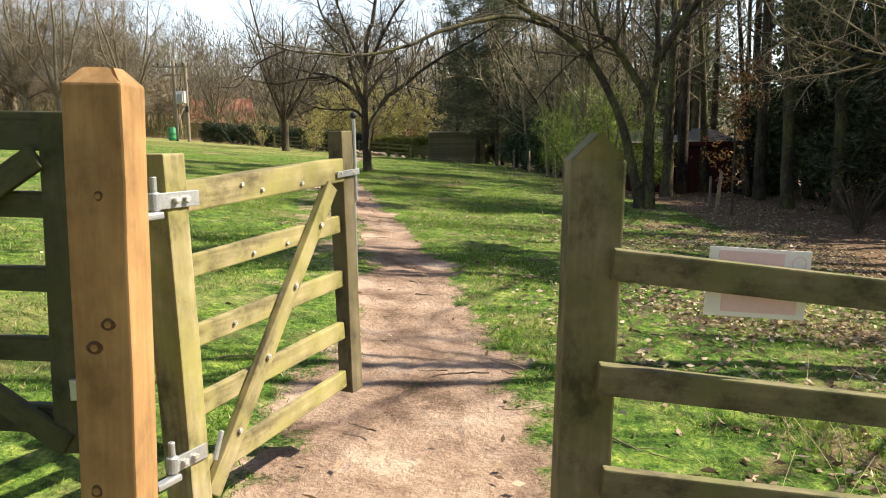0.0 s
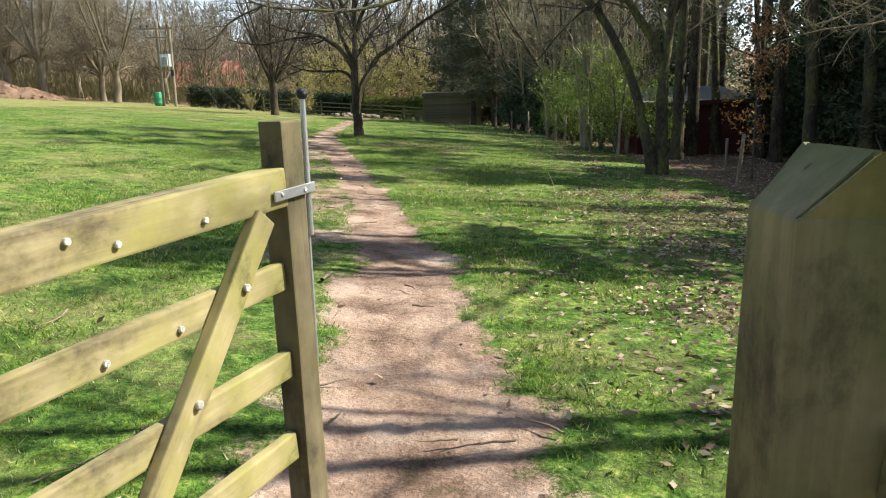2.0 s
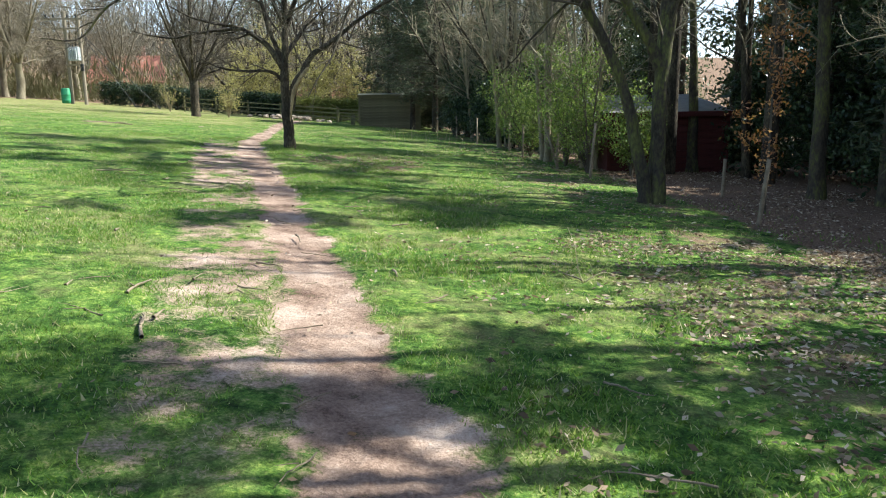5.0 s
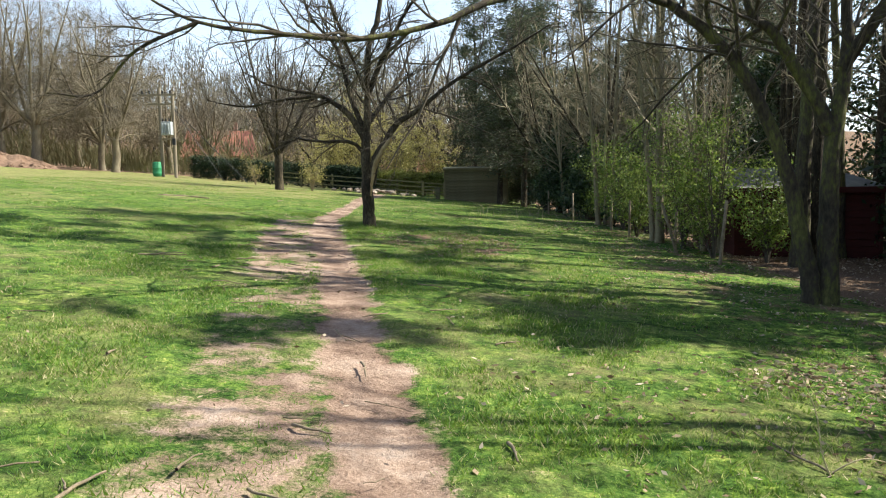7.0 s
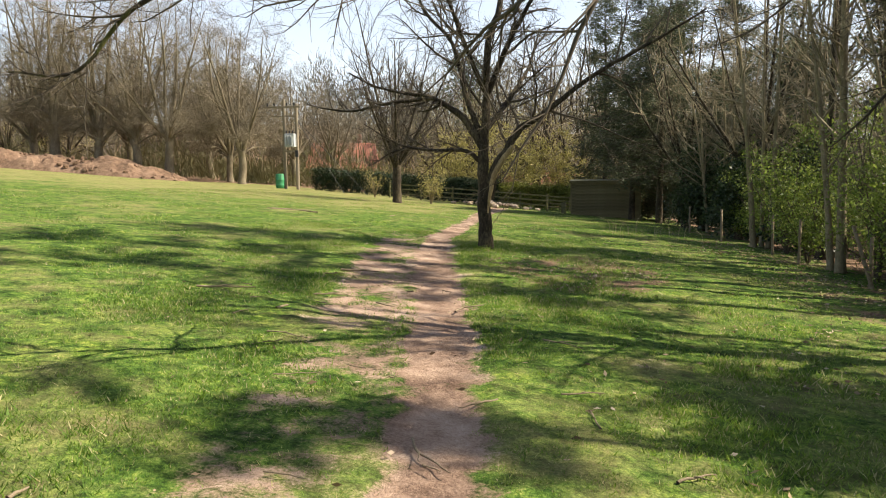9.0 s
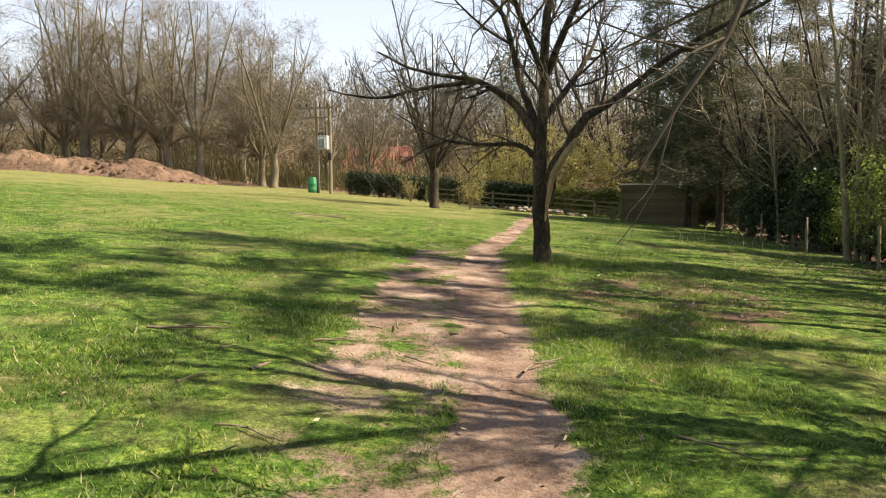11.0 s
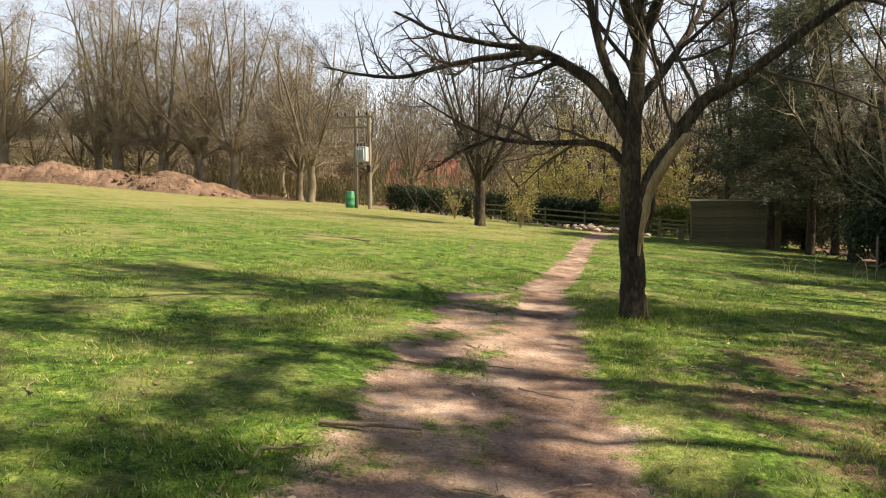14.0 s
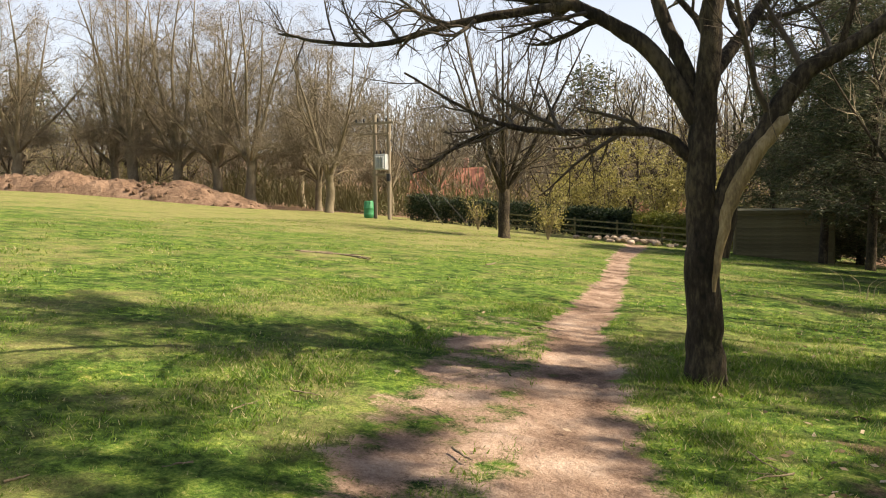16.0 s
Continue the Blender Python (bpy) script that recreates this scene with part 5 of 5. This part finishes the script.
for x, y, q, sc in ((-5.5, 82, 1, 1.15), (-2.0, 77, 0, 1.2), (1.5, 74, 1, 1.2), (-8.5, 78, 0, 1.0), (5.0, 72, 1, 1.2), (-12.0, 84, 1, 1.1)):
    o = copy_thing(far_kinds[q], pose(0, 0, 0))
    o.matrix_basis = pose(x, y, gz(x, y) - 0.1, 0, 0, rs.uniform(0, 360)) @ Matrix.Scale(sc, 4)
for k in range(8):
    x, y = rs.uniform(14, 34), rs.uniform(4, 60)
    o = copy_thing(far_kinds[rs.choice((0, 1, 1))], pose(0, 0, 0))
    o.matrix_basis = pose(x, y, gz(x, y) - 0.1, 0, 0, rs.uniform(0, 360)) @ Matrix.Scale(rs.uniform(0.8, 1.1), 4)


def thicket():
    """Bramble and bare scrub on the slope: thin upright slivers too many to count."""
    rng = np.random.default_rng(51)
    n = 70000
    y = 76 + 70 * rng.random(n) ** 1.3
    x = rng.uniform(-1.0, 0.4, n) * y
    z = ground_z(x, y) + 5.0 * rng.random(n) ** 1.8 * (0.5 + 0.3 * np.sin(x * 0.35 + y * 0.2) + 0.2 * np.sin(x * 1.1 - y * 0.6))
    a, tilt = rng.uniform(0, 2 * np.pi, n), rng.normal(0, 0.9, n)
    ln = rng.uniform(0.4, 1.5, n)
    d = np.stack([np.cos(a) * np.sin(tilt), np.sin(a) * np.sin(tilt), np.cos(tilt)], -1) * ln[:, None]
    w = np.stack([np.ones(n), np.zeros(n), np.zeros(n)], -1) * rng.uniform(0.02, 0.05, n)[:, None]
    c = np.stack([x, y, z], -1)
    v = np.stack([c - w, c + w, c + d], 1).reshape(-1, 3)
    return fast_mesh("thicket", v, np.arange(3 * n).reshape(-1, 3), M_SCRUB)


def distant_wood():
    """Crowns of the wood on the hill, as fine twigs in rounded masses."""
    rng = np.random.default_rng(52)
    k, per = 300, 300
    cy = 92 + 75 * rng.random(k)
    cx = rng.uniform(-1.05, 0.35, k) * cy
    hz, rad = rng.uniform(4.5, 9.5, k), rng.uniform(2.2, 4.2, k)
    u = rng.normal(0, 1, (k, per, 3))
    u /= np.linalg.norm(u, axis=2, keepdims=True)
    u *= rng.random((k, per, 1)) ** 0.4
    c = np.stack([cx, cy, ground_z(cx, cy) + hz], -1)[:, None] + u * np.stack([rad, rad, hz * 0.85], -1)[:, None]
    c = c.reshape(-1, 3)
    n = len(c)
    d = rng.normal(0, 0.5, (n, 3)) + np.array([0, 0, 0.7])
    d *= rng.uniform(0.5, 1.3, (n, 1))
    w = np.stack([np.ones(n), np.zeros(n), np.zeros(n)], -1) * rng.uniform(0.03, 0.09, n)[:, None]
    v = np.stack([c - w, c + w, c + d], 1).reshape(-1, 3)
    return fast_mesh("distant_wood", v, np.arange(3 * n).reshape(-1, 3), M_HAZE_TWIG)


tagged(new("distant_wood", distant_wood()), "brown leafless wood on the far hill, haze put into its colour", "wood", kind="stuff")
tagged(new("thicket", thicket()), "olive-brown budding scrub under the far wood", "scrub", kind="stuff")

# Bushes by the hedge.
shrub("blossom_bush", -10.2, 56.0, 2.4, 1.4, 121, "small pale-budded bush before the hedge", M_CATKIN, 0.05, 8, 4, 0.6, 0.5, M_PALE_BARK)
shrub("blossom_bush", -15.4, 62.0, 2.2, 1.1, 122, "small pale-budded bush before the hedge", M_CATKIN, 0.05, 7, 2, 0.5, 0.6, M_PALE_BARK)
for k, (x, y, h, w) in enumerate(((-6.0, 70.0, 6.0, 2.6), (-9.2, 71.5, 6.5, 2.6), (-3.0, 71.5, 5.5, 2.2), (-11.8, 73, 5.5, 2.4))):
    shrub("willow_bush", x, y, h, w, 130 + k, "large yellow-green budding bush behind the hedge", M_CATKIN, 0.075, 14, 6, 0.9, 1.2)

# House beyond the hedge.
house = thing("house", pose(-29.0, 97.0, gz(-29, 97) - 1.0, 0, 0, 12) @ Matrix.Diagonal((0.6, 0.8, 1, 1)), "red-roofed brick house beyond the hedge", "house")
bw = block((13, 7, 3.0), 0.02)
bmesh.ops.translate(bw, verts=bw.verts, vec=(0, 0, 1.5))
hw = part("wall", bw, M_BRICK, house)
bm = bmesh.new()
vs = [bm.verts.new(v) for v in ((-6.9, -3.9, 2.9), (6.9, -3.9, 2.9), (6.9, 3.9, 2.9), (-6.9, 3.9, 2.9), (-6.0, 0, 5.9), (6.0, 0, 5.9))]
for f in ((0, 1, 5, 4), (2, 3, 4, 5), (1, 2, 5), (3, 0, 4), (3, 2, 1, 0)):
    bm.faces.new([vs[i] for i in f])
roof = part("roof", bm, M_ROOF_TILE, house)
ch = block((0.8, 0.6, 1.6), 0.02)
part("chimney", ch, M_BRICK, roof, m=pose(3, 0.2, 6.1))
for x in (-4, -1, 3):
    win = part("window", block((1.3, 0.08, 1.1), 0.01), M_WHITE, house, m=pose(x, -3.52, 1.6))
    part("pane", block((1.1, 0.05, 0.9), 0.0), M_GLASS, win, m=pose(0, -0.04, 0))
barn = thing("house", pose(-6.0, 90.0, gz(-6.0, 90) - 2.6, 0, 0, -20), "pink brick outbuilding behind the shed", "house")
bw = block((9, 6, 3.4), 0.02)
bmesh.ops.translate(bw, verts=bw.verts, vec=(0, 0, 1.7))
part("wall", bw, M_BRICK, barn)
bm = bmesh.new()
vs = [bm.verts.new(v) for v in ((-4.8, -3.4, 3.3), (4.8, -3.4, 3.3), (4.8, 3.4, 3.3), (-4.8, 3.4, 3.3), (-4.8, 0, 5.6), (4.8, 0, 5.6))]
for f in ((0, 1, 5, 4), (2, 3, 4, 5), (1, 2, 5), (3, 0, 4), (3, 2, 1, 0)):
    bm.faces.new([vs[i] for i in f])
part("roof", bm, M_ROOF_TILE, barn)

# ---- grass, leaves, sticks ----


def blades():
    """Fine blades near the path, coarser ones farther out."""
    rng = np.random.default_rng(41)
    near, far = 560000, 200000
    y = np.r_[rng.uniform(2.2, 31, near), rng.uniform(4, 60, far)]
    y[:2500] = rng.normal(27.2, 0.3, 2500)
    c = np.interp(y, PATH_Y, PATH_X)
    x = c + np.r_[rng.normal(0, 2.4, near), rng.uniform(-16, 9, far)]
    x[:2500] = rng.normal(-3.0, 0.32, 2500)
    fine = np.r_[np.ones(near), np.zeros(far)]
    n = near + far
    wn = worn(x, y)
    keep = rng.random(n) > wn * 1.35 + 0.6 * litter(x, y) * (0.4 + 1.2 * patchy(x, y, 0.6, 8))
    tuft = 0.45 * patchy(x, y, 0.9, 5) + 0.35 * patchy(x, y, 0.3, 6) + 0.3 * patchy(x, y, 0.11, 7)
    tuft = step01((tuft - 0.25) / 0.55)
    keep &= rng.random(n) < 0.2 + 0.8 * tuft
    keep &= x < 7
    x, y, tuft, fine, wn = x[keep], y[keep], tuft[keep], fine[keep], wn[keep]
    n = len(x)
    tall_by_tree = 1 + 2.2 * np.exp(-((x + 3.02) ** 2 + (y - 27.26) ** 2) / 0.25)
    z = ground_z(x, y) - 0.03 * wn - 0.012
    lush = step01((x - np.interp(y, PATH_Y, PATH_X) - 0.6) / 1.5)
    h = (0.02 + (0.03 + 0.02 * lush) * tuft * rng.random(n)) * rng.uniform(0.6, 1.5, n) * tall_by_tree
    a = rng.uniform(0, 2 * np.pi, n)
    w = np.where(fine > 0, 0.005, 0.011)
    lean = h * rng.uniform(0.3, 1.3, n)
    la = rng.uniform(0, 2 * np.pi, n)
    dx, dy = np.cos(a) * w, np.sin(a) * w
    v = np.stack([np.stack([x - dx, y - dy, z], -1), np.stack([x + dx, y + dy, z], -1),
                  np.stack([x + np.cos(la) * lean, y + np.sin(la) * lean, z + h], -1)], 1).reshape(-1, 3)
    return fast_mesh("grass", v, np.arange(3 * n).reshape(-1, 3), M_GRASS)


tagged(new("grass", blades()), "short tufted green meadow grass", "grass", kind="stuff")


def dead_leaves():
    rng = np.random.default_rng(43)
    n = 200000
    y = 1.5 + 36 * rng.random(n) ** 1.2
    x = rng.uniform(-6, 10, n)
    x[:110000], y[:110000] = rng.uniform(0.2, 6, 110000), rng.uniform(2.5, 15, 110000)
    p = np.clip(litter(x, y) - 0.1, 0, 1) * step01((0.6 * patchy(x, y, 0.8, 9) + 0.4 * patchy(x, y, 0.25, 10) - 0.25) / 0.4) + 0.10 * step01((patchy(x, y, 0.9, 11) - 0.35) / 0.5) * step01((x - np.interp(y, PATH_Y, PATH_X) - 0.5) / 0.8) + 0.015
    k = rng.random(n) < p
    x, y = x[k], y[k]
    c = np.stack([x, y, ground_z(x, y) + 0.012], -1)
    v, f = leaf_cloud(rng, c, 1, 0.01, 0.03, 0.8)
    v[:, 2] = np.maximum(v[:, 2], ground_z(v[:, 0], v[:, 1]) + 0.002)
    return fast_mesh("leaf_litter", v, f, M_LITTER)


tagged(new("leaf_litter", dead_leaves()), "scattered brown dead leaves", "leaves", kind="stuff")


def stick(x, y, length, az, seed, r=0.008):
    rng = np.random.default_rng(seed)
    t = thing("fallen_stick", pose(x, y, gz(x, y) + 0.01), "thin dry fallen stick on the ground", "stick", "fallen sticks")
    tb = Tubes()
    a = radians(az)
    ln = bend(rng, (0, 0, 0), (math.cos(a), math.sin(a), 0), length, 7, 0.13, 0)
    ln[:, 2] = [gz(x + p[0], y + p[1]) - gz(x, y) + 0.004 + 0.01 * rng.random() for p in ln]
    tb.add(ln, np.linspace(r, r * 0.4, len(ln)), 6)
    if length > 0.3:
        s = bend(rng, ln[3], ln[4] - ln[3] + rng.normal(0, 0.04, 3), length * 0.35, 4, 0.15, 0)
        s[:, 2] = ln[3][2] + 0.01
        tb.add(s, np.linspace(r * 0.6, r * 0.2, 5), 5)
    part("shaft", tb.mesh("shaft", M_STICK), M_STICK, t)


rs = random.Random(47)
fixed = [(-11.0, 35.2, 1.3, 10, 0.03), (-10.6, 35.0, 1.0, 165, 0.03), (-11.3, 34.9, 0.9, 30, 0.04), (-10.4, 35.3, 1.1, -15, 0.025), (-1.95, 9.9, 0.55, 100, 0.016), (-4.5, 21.7, 0.6, 20, 0.017), (1.44, 12.1, 0.7, 100, 0.009), (-0.9, 8.9, 0.3, 60, 0.008), (-3.6, 20.2, 0.3, 120, 0.010)]
lying = [(-4.05, 19.31, 0.42, 26, 0.012),
         (-5.42, 19.03, 0.71, 31, 0.014),
         (-4.05, 18.20, 0.27, 106, 0.020),
         (-4.56, 21.14, 0.39, 44, 0.009),
         (-2.29, 19.12, 0.73, 88, 0.012),
         (-3.23, 19.17, 0.31, -26, 0.009),
         (-3.11, 20.21, 0.09, 25, 0.014),
         (-4.57, 18.67, 0.20, 35, 0.007),
         (-4.47, 19.03, 0.28, 121, 0.008),
         (-2.36, 10.93, 0.46, 105, 0.014),
         (-2.00, 10.33, 0.24, 100, 0.014),
         (-1.61, 11.30, 0.22, -42, 0.010),
         (-1.42, 13.76, 0.42, -62, 0.012),
         (-0.36, 12.20, 0.30, -78, 0.013),
         (-1.61, 12.23, 0.29, -57, 0.012),
         (-2.85, 11.05, 0.22, 84, 0.014),
         (-2.00, 11.45, 0.27, 90, 0.010),
         (-0.20, 11.00, 0.42, 37, 0.007),
         (-1.80, 14.87, 0.57, -72, 0.009),
         (-3.27, 13.44, 0.13, 94, 0.012),
         (-0.33, 14.75, 0.33, 64, 0.010),
         (-4.32, 17.74, 0.29, 93, 0.008),
         (-1.04, 7.63, 0.27, 92, 0.016),
         (-0.32, 7.06, 0.16, 0, 0.010),
         (-0.64, 5.07, 0.19, 39, 0.009),
         (-0.40, 7.61, 0.12, -29, 0.010),
         (-4.37, 24.44, 0.22, -41, 0.010),
         (-5.98, 22.91, 0.11, 71, 0.008),
         (-7.64, 36.54, 1.02, 87, 0.020)]
for k, (x, y, ln, az, r) in enumerate(fixed + lying):
    stick(x, y, ln, az, 300 + k, r)
for k in range(70):
    y = rs.uniform(3.5, 26)
    x = float(np.interp(y, PATH_Y, PATH_X)) + rs.gauss(-0.2, 1.5)
    stick(x, y, rs.uniform(0.12, 0.5), rs.uniform(0, 360), 400 + k, rs.uniform(0.004, 0.009))
